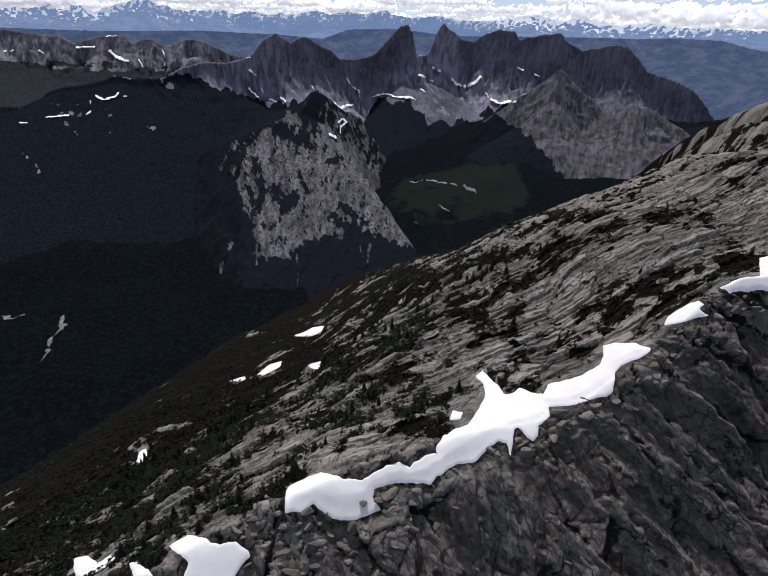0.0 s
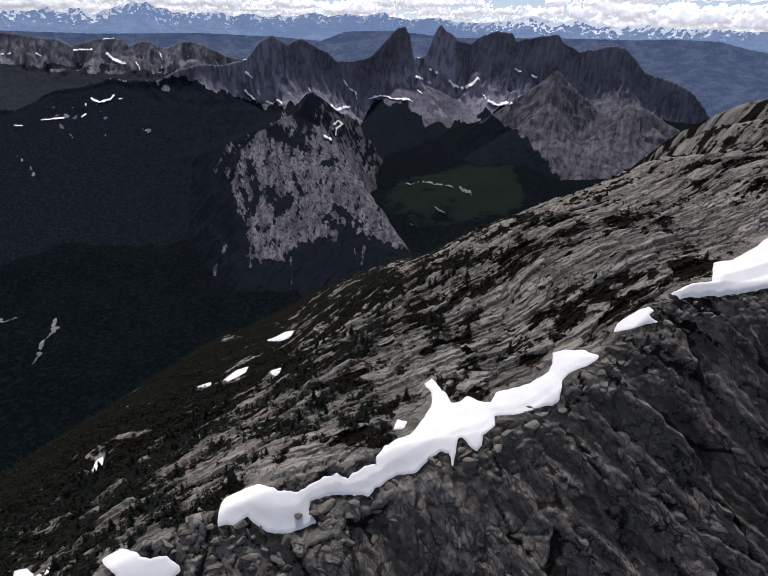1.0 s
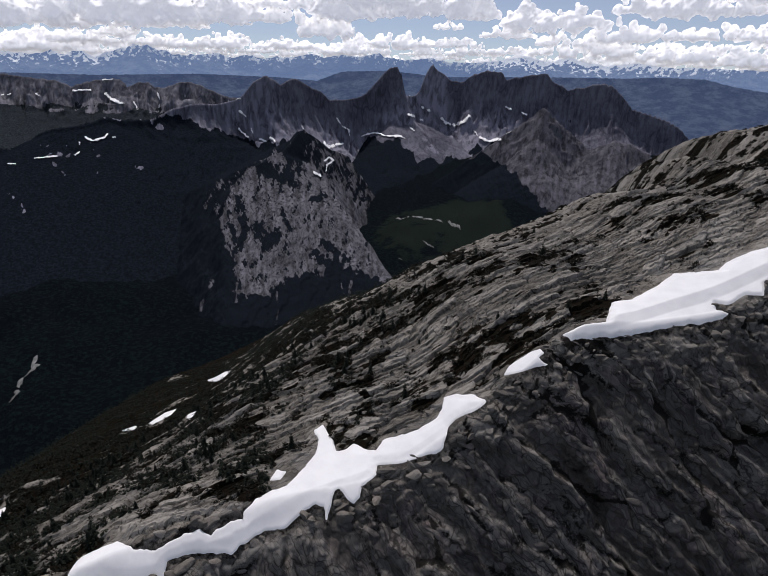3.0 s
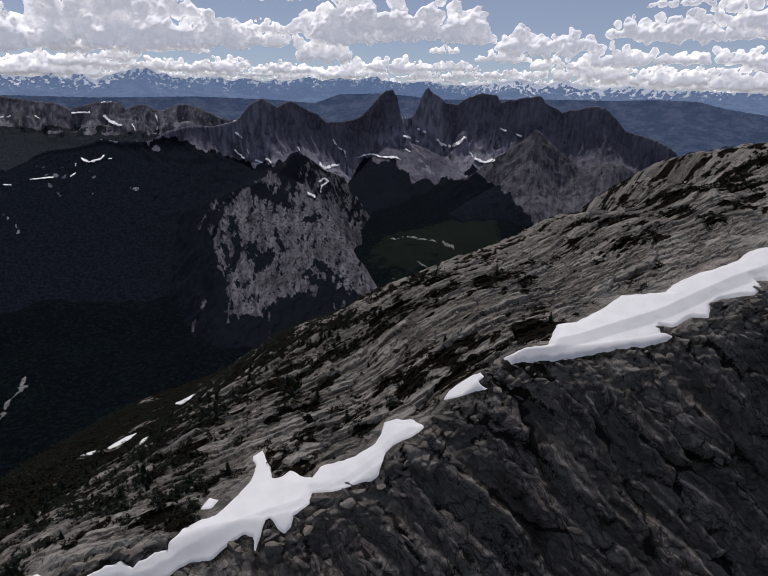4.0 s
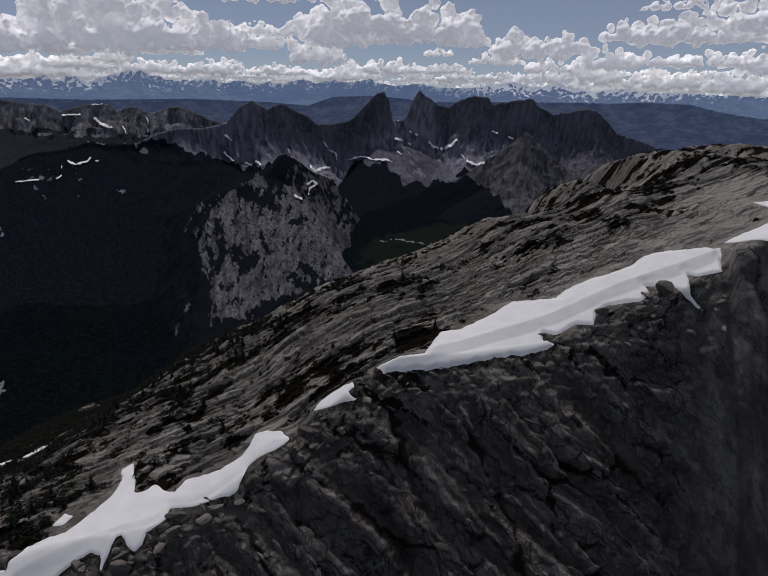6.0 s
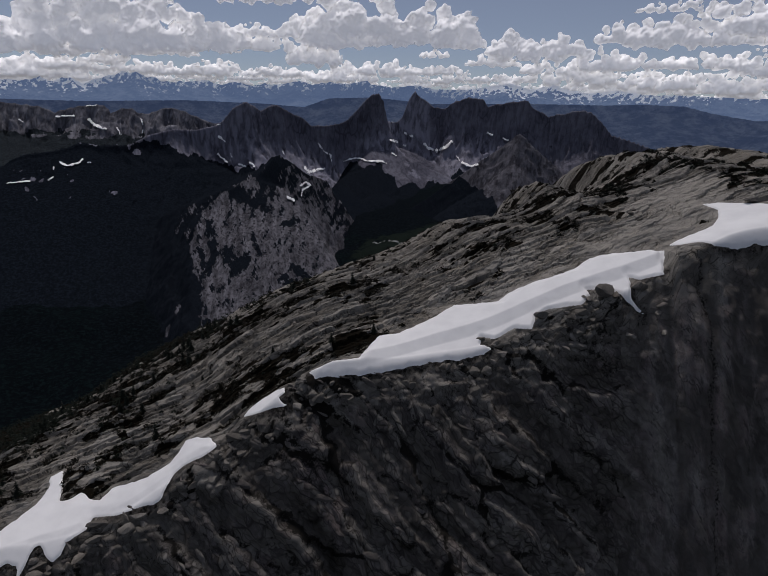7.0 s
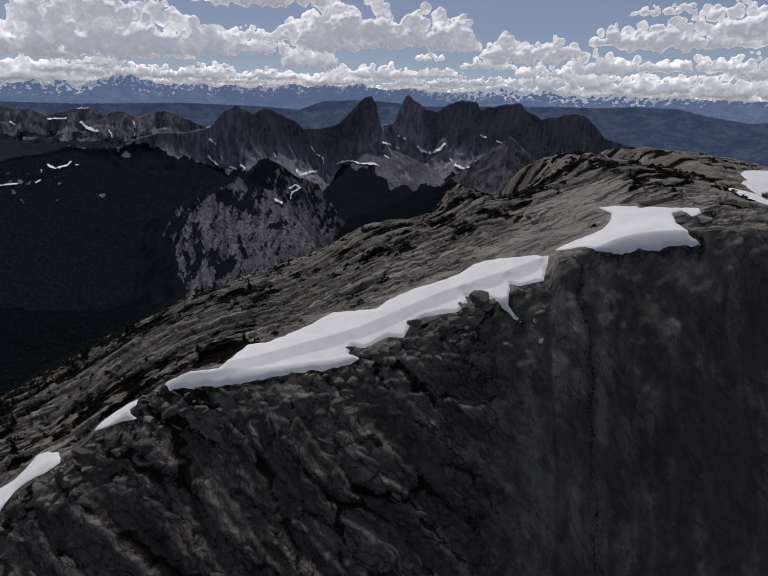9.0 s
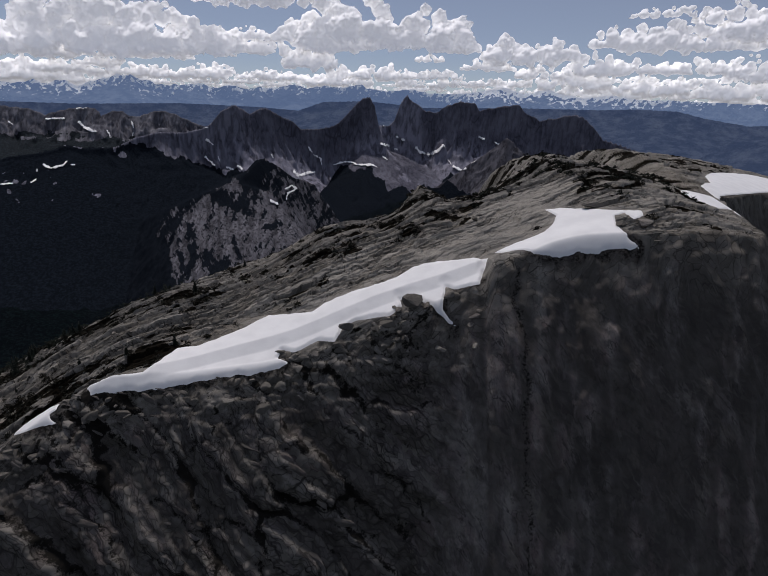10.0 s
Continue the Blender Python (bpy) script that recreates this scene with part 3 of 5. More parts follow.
    # the dark fissure down the smooth wall
    crack = np.exp(-((x - 121.3 - 0.05 * (40 - zz) - 0.9 * fbm(zz / 6, zz * 0, 4, 87)) / np.maximum(0.3, 0.75 + 0.6 * fbm(zz / 4, x * 0, 3, 88))) ** 2) * smooth(0.3, 1.5, -w)
    # upright ribs below the first snow bank
    ribs = smooth(9, 14, x) * smooth(30, 25, x) * smooth(0.0, -2.0, w) * smooth(-20, -10, w)
    groove = ridged(x / 3.0 + 0.03 * zz + 0.2 * fbm(x / 4, zz / 9, 3, 93), zz / 40, 3, 92)
    face = face * (1 - 0.6 * ribs) + 1.5 * ribs * (groove - 0.6)
    fgap = np.maximum(fgap * (1 - 0.7 * ribs), ribs * smooth(0.15, -0.35, groove))
    face = face - 0.35 * crack - 0.8 * fgap
    b5, c5, u5, v5 = cells(fx / 2.1 + 0.2, (y + zz) / 1.6, 91)
    blocks = 1.4 * (c5 - 0.5) + 0.4 * v5 - 0.7 * (1 - smooth(0, 0.12, b5))
    edge = np.exp(-((w + 2.4) / 2.6) ** 2) * calm
    d = back * (slab - 0.3 * gap) + (1 - back) * face * (1 - 0.5 * edge) + edge * blocks
    low = 1 - smooth(-10, 75, x + 0.10 * w)
    veg = 0.29 + 0.14 * low - 0.40 * high + 0.30 * fbm(x / 6.5, y / 4.0, 3, 96) + 0.42 * fbm(pu / 5.5, pv / 2.2, 3, 95) + 0.16 * gap
    veg = back * veg + edge * (0.10 + 0.40 * (1 - smooth(0, 0.2, b5))) - 0.35 * (1 - back)
    veg = veg - 0.14 * back * smooth(65, 95, x) * smooth(32, 14, w)
    veg = veg + 0.3 * back * smooth(-22, -48, x) - 0.55 * back * smooth(-0.05, 0.3, fbm(x / 10, y / 5, 3, 99)) * smooth(-80, -50, x) * smooth(42, 25, w) * low + 0.30 * smooth(32, 85, w) * low + 0.5 * smooth(130, 200, w) - 0.9 * clean + 0.50 * smooth(98, 125, x) * smooth(10, 24, w) * (0.1 + fbm(x / 7, y / 7, 3, 98))
    # how far the face's shade is put into the rock's colour
    shade_mix = np.clip((1 - smooth(np.interp(x, [-30, 8, 24], [-14, -9, -6]), np.interp(x, [-30, 8, 24], [-4, -3, 0]), w)) * (1.05 + 0.25 * fbm(fx / 7, fz / 30, 4, 97)) + 0.5 * crack, 0, 1)
    # face tones stand for lit blocks and shaded recesses
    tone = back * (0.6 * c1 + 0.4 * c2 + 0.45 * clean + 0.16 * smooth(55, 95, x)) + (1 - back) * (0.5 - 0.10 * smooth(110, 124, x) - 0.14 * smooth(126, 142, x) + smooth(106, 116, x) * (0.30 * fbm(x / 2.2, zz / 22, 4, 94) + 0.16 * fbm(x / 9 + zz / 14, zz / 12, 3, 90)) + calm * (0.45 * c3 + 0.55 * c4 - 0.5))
    joint = np.clip(back * gap + (1 - back) * fgap + edge * (1 - smooth(0, 0.12, b5)) + 0.6 * crack, 0, 1)
    return d, veg, shade_mix, tone, joint, gu, gv, pu, pv


def build_ridge():
    gx = np.concatenate([np.linspace(-260, -65, 130, endpoint=False), np.linspace(-65, 165, int(450 * Q), endpoint=False), np.linspace(165, 225, 130, endpoint=False), np.linspace(225, 460, 60)])
    gw = np.concatenate([-np.geomspace(150, 34, 14 * Q, endpoint=False), np.linspace(-34, 0, 135 * Q, endpoint=False),
                         np.linspace(0, 55, 110 * Q, endpoint=False), np.geomspace(55, 330, 46 * Q)])
    x, w = np.meshgrid(gx, gw)
    P = ridge_base(x, w)
    N = normals(P)
    N *= np.sign(N[..., 2:3])
    d, veg, shade_mix, tone, joint, fu, fv, bu, bv = relief(x, w, P[..., 1], P[..., 2])
    for _ in range(2):
        p = np.pad(d, 1, mode="edge")
        d = np.where(w < 0.3, (p[:-2, 1:-1] + p[2:, 1:-1] + p[1:-1, :-2] + p[1:-1, 2:] + 2 * d) / 6, d)
    for _ in range(2):
        for q in (tone, joint):
            p = np.pad(q, 1, mode="edge")
            q[:] = np.where(w < 0.3, (p[:-2, 1:-1] + p[2:, 1:-1] + p[1:-1, :-2] + p[1:-1, 2:] + 2 * q) / 6, q)
    s = snow_depth(x, P[..., 1])
    d = np.where(s > -4, d * smooth(-0.2, -2.2, s), d) - 0.55 * smooth(0.0, 0.5, s)
    # shade of the gap under the snow's lower rim, put into the rock's colour
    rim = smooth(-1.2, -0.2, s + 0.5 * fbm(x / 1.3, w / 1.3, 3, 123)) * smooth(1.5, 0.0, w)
    shade_mix, tone, joint = np.maximum(shade_mix, rim), tone * (1 - 0.7 * rim), np.maximum(joint, 0.55 * rim)
    P = P + N * d[..., None]
    ob = sheet("granite_ridge", P, GRANITE, flat=(w[:-1, :-1] > -0.8) & (x[:-1, :-1] < 148), veg=veg, shade_mix=shade_mix, tone=tone, joint=joint, face_u=fu, face_v=fv, back_u=bu, back_v=bv)
    return tagged(ob, "grey granite ridge with slabs, heath and a dark steep face", "mountain ridge", kind="structure"), P, gx, gw, veg


def snow_patch(o, k):
    """A bank of old snow that thins out to its upper edge and breaks off steeply at its lower one."""
    a = np.asarray(o, float)
    step = 0.16 if k < 6 else 0.25
    x, y = np.meshgrid(np.arange(a[:, 0].min() - 1, a[:, 0].max() + 1, step), np.arange(a[:, 1].min() - 1, a[:, 1].max() + 1, step))
    s = inset(x + 0.18 * fbm(x / 1.6, y / 1.6, 3, 601), y + 0.18 * fbm(x / 1.6, y / 1.6, 3, 602), o)
    w = y - curve(KX, KY, x)
    fold = 0.26 if k == 0 else 0.45
    mid = np.full(x.shape[1], np.nan)
    col = s > 0
    for j in range(x.shape[1]):
        if col[:, j].any():
            mid[j] = (1 - fold) * w[col[:, j].argmax(), j] + fold * w[len(w) - 1 - col[::-1, j].argmax(), j]
    good = ~np.isnan(mid)
    mid = np.interp(np.arange(len(mid)), np.nonzero(good)[0], mid[good])
    n = max(3, min(60, len(mid) // 5))
    kern = np.hanning(2 * n + 1)
    for _ in range(2):
        mid = np.convolve(np.pad(mid, n, mode="edge"), kern / kern.sum(), mode="valid")
    e = w - mid[None, :]
    bank = np.maximum(1.0 + np.where(e < 0, 0.55 * e, -0.14 * e), 0) * smooth(0, 1.6, s)
    z = ridge_height(x, w) + np.clip(0.9 * s, -0.6, 0.32 if k == 2 else 0.16) + (0.75 if k == 2 else 0.3 if k == 0 else 0.06) * bank + 0.06 * fbm(x / 6, y / 6, 2, 611)
    m = s > -0.5
    keep = m[:-1, :-1] & m[1:, 1:] & m[:-1, 1:] & m[1:, :-1]
    ob = sheet("snow_patch", np.stack([x, y, z], -1), SNOW, keep=keep)
    return tagged(ob, "white bank of old snow lying along the granite ridge" if k < 6 else "small white patch of old snow among rocks", "snow patch", "snow patches on the ridge")


Q = 2
ridge, RIDGE, GX, GW, HEATH = build_ridge()
for k, o in enumerate(SNOWS):
    snow_patch(o, k)

# ---- the valley and the mountains beyond ----
EX, EY = 45.0, 0.0      # the ranges' faces look towards this spot


def ground_height(x, y):
    z = -300 - 170 * smooth(2350, 2900, y) + 55 * smooth(-150, 250, x) * smooth(700, 1250, y) + 26 * np.exp(-(((x - 300 - 0.5 * (y - 1290)) / 60) ** 2 + ((y - 1270) / 130) ** 2)) + 14 * fbm(x / 160, y / 160, 6, 5) + 4 * ridged(x / 60, y / 60, 4, 7)
    return z


def valley():
    r = np.geomspace(30, 4930, 110 * Q)
    a = np.radians(np.concatenate([np.linspace(-180, -60, 30, endpoint=False), np.linspace(-60, 60, 150 * Q, endpoint=False), np.linspace(60, 180, 30)]))
    R, A = np.meshgrid(r, a, indexing="ij")
    x, y = EX + R * np.sin(A), R * np.cos(A)
    n = fbm(x / 70, y / 70, 4, 9)
    meadow = 0.62 * np.exp(-(((x - 140) / 165) ** 4 + ((y - 1210) / 235) ** 4)) + 0.62 * np.exp(-(((x - 275) / 75) ** 2 + ((y - 1230) / 170) ** 2)) + 0.3 * np.exp(-(((x + 290) / 160) ** 2 + ((y - 640) / 120) ** 2)) + 0.15 * n
    bare = 0.25 * np.exp(-(((x + 330) / 120) ** 2 + ((y - 640) / 60) ** 2)) + 0.1 * n
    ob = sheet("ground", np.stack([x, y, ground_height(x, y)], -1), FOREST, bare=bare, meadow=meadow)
    return tagged(ob, "dark wooded valley floor with green clearings", "valley", kind="structure")


def strokes(X, Y, Z, lines):
    """How much snow lies at each point of a face, by lines of bearing and slope with a width, and how far it bulges at its foot."""
    u, v = (X - 48) / (Y - 8), (Z - 61) / (Y - 8)
    u, v = u + 0.0010 * fbm(u / 0.006, v / 0.006, 4, 801), v + 0.0010 * fbm(u / 0.006, v / 0.006, 4, 802)
    out, low = np.zeros(X.shape), np.zeros(X.shape)
    wide = np.clip(0.85 + 0.55 * fbm(u / 0.009, v / 0.009, 3, 803), 0.5, 1.4)
    for width, *line in lines:
        for (u0, v0), (u1, v1) in zip(line, line[1:]):
            eu, ev = u1 - u0, v1 - v0
            t = np.clip(((u - u0) * eu + (v - v0) * ev) / (eu * eu + ev * ev + 1e-12), 0, 1)
            s = smooth(1.3, 0.4, np.hypot(u - u0 - t * eu, v - v0 - t * ev) * 1120 / (width * wide))
            low = np.where(s > out, v0 + t * ev - v, low)
            out = np.maximum(out, s)
    return out, np.clip(low, -0.006, 0.006) * out * Y


WALL_SNOW = [(3, (-0.2561, -0.0652), (-0.2455, -0.0742)), (3, (-0.2599, -0.0954), (-0.2477, -0.1070), (-0.2370, -0.1162)), (2, (-0.2383, -0.0950), (-0.2337, -0.1051)), (3, (-0.2245, -0.1117), (-0.2135, -0.1158)), (4, (-0.2044, -0.1088), (-0.1977, -0.1147)), (2.5, (-0.0864, -0.0745), (-0.0753, -0.0877), (-0.0649, -0.0934), (-0.0624, -0.1036)), (4, (-0.1088, -0.1156), (-0.1002, -0.1240), (-0.0896, -0.1195), (-0.0756, -0.1175)), (3, (-0.1138, -0.1478), (-0.1049, -0.1415), (-0.0961, -0.1475), (-0.1095, -0.1547), (-0.1115, -0.1654)), (4, (-0.1347, -0.1685), (-0.1242, -0.1754)), (3, (-0.0475, -0.1059), (-0.0345, -0.1013), (-0.0171, -0.0968), (0.0004, -0.1024), (0.0222, -0.1020), (0.0345, -0.1052))]
WALL_SNOW += [(1.5, (-0.3335, -0.0535), (-0.2953, -0.0544)), (1.5, (-0.2735, -0.0475), (-0.2349, -0.0426)), (3, (-0.5343, -0.1150), (-0.5222, -0.1207), (-0.4996, -0.1143), (-0.4944, -0.1083)), (2, (-0.4866, -0.1141), (-0.4806, -0.1140)), (2, (-0.6321, -0.1529), (-0.5921, -0.1487)), (3, (-0.5613, -0.1473), (-0.5498, -0.1410)), (2, (-0.5470, -0.1237), (-0.5475, -0.1323)), (2, (-0.6823, -0.1635), (-0.6691, -0.1632)), (2, (-0.1480, -0.0891), (-0.1456, -0.0932))]
HORN_SNOW = [(3, (0.0596, -0.0509), (0.0684, -0.0557), (0.0771, -0.0589)), (4, (0.0403, -0.0662), (0.0516, -0.0685)), (3, (0.0605, -0.0742), (0.0691, -0.0740)), (4.5, (0.0993, -0.0718), (0.1084, -0.0792), (0.1215, -0.0815), (0.1343, -0.0770), (0.1466, -0.0659)), (2, (0.0436, -0.0871), (0.0507, -0.0929)), (4, (0.1665, -0.1019), (0.1846, -0.1084), (0.2017, -0.1038)), (2, (0.1570, -0.0909), (0.1665, -0.1019))]
HORN_SNOW += [(2, (0.2055, -0.0968), (0.2180, -0.0898)), (4, (0.2102, -0.0505), (0.2173, -0.0529)), (3, (0.2368, -0.0583), (0.2459, -0.0623)), (1.5, (0.0317, -0.0342), (0.0462, -0.0356)), (1.5, (0.3195, -0.0752), (0.3216, -0.0777))]
LEFT_SNOW = [(2, (-0.5984, -0.0432), (-0.5925, -0.0479)), (3, (-0.5344, -0.0379), (-0.5046, -0.0357)), (4, (-0.4803, -0.0417), (-0.4690, -0.0512), (-0.4529, -0.0575)), (2, (-0.4811, -0.0192), (-0.4531, -0.0163)), (2.5, (-0.4330, -0.0546), (-0.4284, -0.0652))]
LEFT_SNOW += [(2.5, (-0.3911, -0.0375), (-0.3883, -0.0497)), (2, (-0.3908, -0.0563), (-0.3914, -0.0620)), (1, (-0.5992, -0.0255), (-0.5745, -0.0274)), (2, (-0.6579, -0.0467), (-0.6150, -0.0419))]
WALL_SCREE = [(9, (-0.6939, -0.2188), (-0.6794, -0.2425), (-0.6692, -0.2667)), (6, (-0.6050, -0.1564), (-0.5852, -0.1847)), (6, (-0.5447, -0.1566), (-0.5255, -0.1781)), (10, (-0.4528, -0.1644), (-0.4419, -0.1726)), (10, (-0.5262, -0.1271), (-0.5212, -0.1460)), (9, (-0.4025, -0.0958), (-0.3819, -0.0992)), (4, (-0.6129, -0.2318), (-0.6134, -0.2381)), (8, (-0.6160, -0.1294), (-0.5530, -0.1335)), (9, (-0.6026, -0.1455), (-0.5600, -0.1469))]
WALL_FOOT = ([-0.6801, -0.4308, -0.3632, -0.3233, -0.2592, -0.2089, -0.1744, -0.1320, -0.0980, -0.0852, -0.0677, -0.0464, -0.0295, 0.0217, 0.0397, 0.0576], [-0.0790, -0.0806, -0.0750, -0.0921, -0.1113, -0.1214, -0.1140, -0.1228, -0.1451, -0.1787, -0.1570, -0.1231, -0.1088, -0.1107, -0.1291, -0.1412])
HORN_FOOT = ([-0.0038, 0.0389, 0.0602, 0.0830, 0.1055, 0.1341, 0.1679, 0.2018, 0.2404, 0.2664, 0.3074, 0.6527], [-0.1138, -0.1127, -0.1122, -0.1322, -0.1442, -0.1243, -0.1177, -0.1143, -0.1450, -0.2049, -0.2961, -0.2970])


def mountains(name, xs, zs, depth, mat, label, cliff, ease, slope, length, rib, seed, n, rough=4.0, woods=0.0, snow=0.0, rows=58, backdrop=0.35, crest=None, wave=6.0):
    """A range: its skyline x, z at the depth given, a cliff of that height below it, then a slope that ends in the valley."""
    x = np.linspace(xs[0], xs[-1], n * Q)
    y = np.interp(x, depth[0], depth[1])
    z = np.interp(x, xs, zs) + rough * (fbm(x / (rough * wave), x * 0, 5, seed, 0.55) if crest is None else 0.8 * ridged(x / (rough * wave), x * 0, 3, seed, 0.38) - 0.5)
    dx, dy = EX - x, EY - y
    q = np.hypot(dx, dy)
    dx, dy = dx / q, dy / q
    h = np.full(x.shape, float(cliff))
    d = np.concatenate([-length * backdrop * np.linspace(1, 0, 10 * Q, endpoint=False) ** 1.5, length * np.linspace(0, 1, rows * Q) ** 1.7])[:, None]
    f = np.maximum(d, 0)
    reach = np.maximum(ease * h, 42 - 0.15 * h)
    drop = h * (1 - np.exp(-f / reach)) + slope * f + 0.9 * np.maximum(-d, 0)
    wide = smooth(0, 70, f)
    wx = x + 30 * fbm(x / 130, f / 90, 3, seed + 5) + 0.25 * f * fbm(x / 300, f * 0, 2, seed + 6)
    k = 1.4 * rib * wide * fbm(wx / (rib * 15), f / (rib * 24), 3, seed + 1)
    for s, amp, lo in ((9.0, 1.0, 60), (3.4, 0.8, 25), (1.3, 0.7, 10)):
        b1, c1, u1, v1 = cells((wx + 0.25 * drop) / (rib * s * 0.6), drop / (rib * s * 3.2) + 0.2 * fbm(wx / (rib * s), f / (rib * s), 2, seed + 6), seed + int(s * 10), 1.0)
        tilt = 2 * np.floor(c1 * 7.99) / 7 - 1
        k = k + rib * s * amp * smooth(0, lo, f) * (0.12 * (c1 - 0.5) + 0.26 * tilt * u1 - 0.06 * np.abs(u1) + 0.04 * v1)
    k = k + 0.2 * rib * smooth(0, 20, f) * fbm(wx / (rib * 0.8), drop / (rib * 1.4), 4, seed + 4, 0.6)
    k = k * np.minimum(1.0, 0.05 + 0.95 * smooth(35, 110, h)) * (0.12 + 0.88 * np.exp(-(f / (2.6 * reach)) ** 2)) + 5 * smooth(30, 120, f) * fbm(x / 60, f / 60, 4, seed + 12)
    kern = np.hanning(2 * (10 * Q) + 1)
    calmer = np.convolve(np.pad(z, 10 * Q, mode="edge"), kern / kern.sum(), mode="valid")
    zz = calmer + (z - calmer) * np.exp(-f / 40) - drop + 0.30 * k
    P = np.stack([x + dx * (d + k), y + dy * (d + k), zz], -1)
    steep = np.exp(-f / (reach * 1.6))
    tall = smooth(40, 130, h)
    veg = woods + 0.78 - 1.48 * tall + (2.2 - 0.6 * tall) * (1 - steep) - 0.10 * k / rib + 0.55 * tall * fbm(x / 45 + 0 * f, f / 160, 4, seed + 9) * smooth(0.9, 0.5, steep)
    sn = snow + 0 * zz
    if crest is not None:
        N = normals(P)
        sn = sn + (np.interp(x, *crest) - 0.58) * np.exp(-np.maximum(drop, 0) / 55.0) + 0.35 * N[..., 0] * np.sign(N[..., 2])
    ob = sheet(name, P, mat, flat=True, veg=veg, snow=sn, scree=smooth(0.75, 0.3, steep) * smooth(0.02, 0.15, steep))
    return tagged(ob, label, "mountain range", kind="structure")


ground = valley()


def stream(line, width, label):
    """A pale gravel bed that winds along the valley floor."""
    line = np.asarray(line, float)
    s = np.concatenate([[0], np.cumsum(np.hypot(*np.diff(line, axis=0).T))])
    t = np.linspace(0, s[-1], 60)
    x, y = np.interp(t, s, line[:, 0]), np.interp(t, s, line[:, 1])
    x, y = x + 5 * fbm(t / 30, t * 0, 3, 901), y + 9 * fbm(t / 30, t * 0, 3, 902)
    half = width * (0.45 + 0.5 * np.abs(fbm(t / 18, t * 0, 3, 903))) * np.minimum(1, np.minimum(t, s[-1] - t) / 12)
    rows = [np.stack([x + o * half * 0.6, y + o * half * 2.0, ground_height(x + o * half * 0.6, y + o * half * 2.0) + 2.0 - 1.5 * abs(o)], -1) for o in (-1, -0.5, 0, 0.5, 1)]
    ob = sheet("stream_bed", np.stack(rows), GRAVEL)
    return tagged(ob, label, "stream", kind="structure")


stream([(69, 1313), (96, 1290), (122, 1264), (147, 1229), (170, 1196)], 4.5, "pale gravel stream bed in a green clearing")
stream([(180, 1187), (191, 1159), (203, 1128)], 5, "pale gravel stream bed in a green clearing")
stream([(120, 1104), (133, 1084), (138, 1060)], 3, "pale gravel stream bed in a green clearing")
stream([(60, 1042), (77, 1037)], 3, "pale gravel stream bed in a green clearing")
stream([(-422, 645), (-403, 619), (-401, 600), (-398, 575), (-387, 550)], 4, "pale gravel stream bed on the dark valley floor")
stream([(-506, 654), (-485, 644), (-465, 638)], 4, "pale gravel stream bed on the dark valley floor")
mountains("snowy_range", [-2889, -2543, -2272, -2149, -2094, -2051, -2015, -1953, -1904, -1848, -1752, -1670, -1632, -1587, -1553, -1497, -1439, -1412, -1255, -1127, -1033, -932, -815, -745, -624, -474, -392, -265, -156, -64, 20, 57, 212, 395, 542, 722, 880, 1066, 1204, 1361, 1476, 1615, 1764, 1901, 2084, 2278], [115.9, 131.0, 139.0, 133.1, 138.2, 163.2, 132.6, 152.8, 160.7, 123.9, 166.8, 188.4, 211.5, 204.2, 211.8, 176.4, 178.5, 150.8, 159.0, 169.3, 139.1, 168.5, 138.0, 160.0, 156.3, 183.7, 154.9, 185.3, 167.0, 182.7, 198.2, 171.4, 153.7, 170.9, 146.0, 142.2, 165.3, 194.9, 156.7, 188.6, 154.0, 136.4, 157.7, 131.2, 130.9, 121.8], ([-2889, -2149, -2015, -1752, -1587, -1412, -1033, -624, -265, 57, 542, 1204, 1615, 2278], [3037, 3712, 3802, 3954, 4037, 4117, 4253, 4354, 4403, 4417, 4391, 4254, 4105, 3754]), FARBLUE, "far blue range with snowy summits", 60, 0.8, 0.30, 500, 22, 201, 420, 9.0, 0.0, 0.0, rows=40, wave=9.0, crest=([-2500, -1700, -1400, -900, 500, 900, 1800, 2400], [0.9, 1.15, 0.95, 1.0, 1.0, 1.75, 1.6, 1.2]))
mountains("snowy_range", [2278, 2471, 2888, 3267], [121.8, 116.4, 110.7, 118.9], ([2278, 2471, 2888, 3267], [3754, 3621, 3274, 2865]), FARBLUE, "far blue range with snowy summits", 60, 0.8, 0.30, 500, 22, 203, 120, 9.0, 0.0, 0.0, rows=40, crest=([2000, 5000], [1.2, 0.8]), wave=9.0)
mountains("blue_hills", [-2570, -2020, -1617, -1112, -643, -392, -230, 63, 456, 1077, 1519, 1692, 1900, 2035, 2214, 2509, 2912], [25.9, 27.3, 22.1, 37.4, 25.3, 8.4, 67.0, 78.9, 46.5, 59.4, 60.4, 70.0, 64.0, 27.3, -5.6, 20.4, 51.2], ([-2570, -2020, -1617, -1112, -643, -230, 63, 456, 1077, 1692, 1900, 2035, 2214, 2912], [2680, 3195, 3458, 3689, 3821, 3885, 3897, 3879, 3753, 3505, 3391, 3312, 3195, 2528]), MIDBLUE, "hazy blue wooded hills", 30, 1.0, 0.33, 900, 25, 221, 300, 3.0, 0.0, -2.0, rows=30)
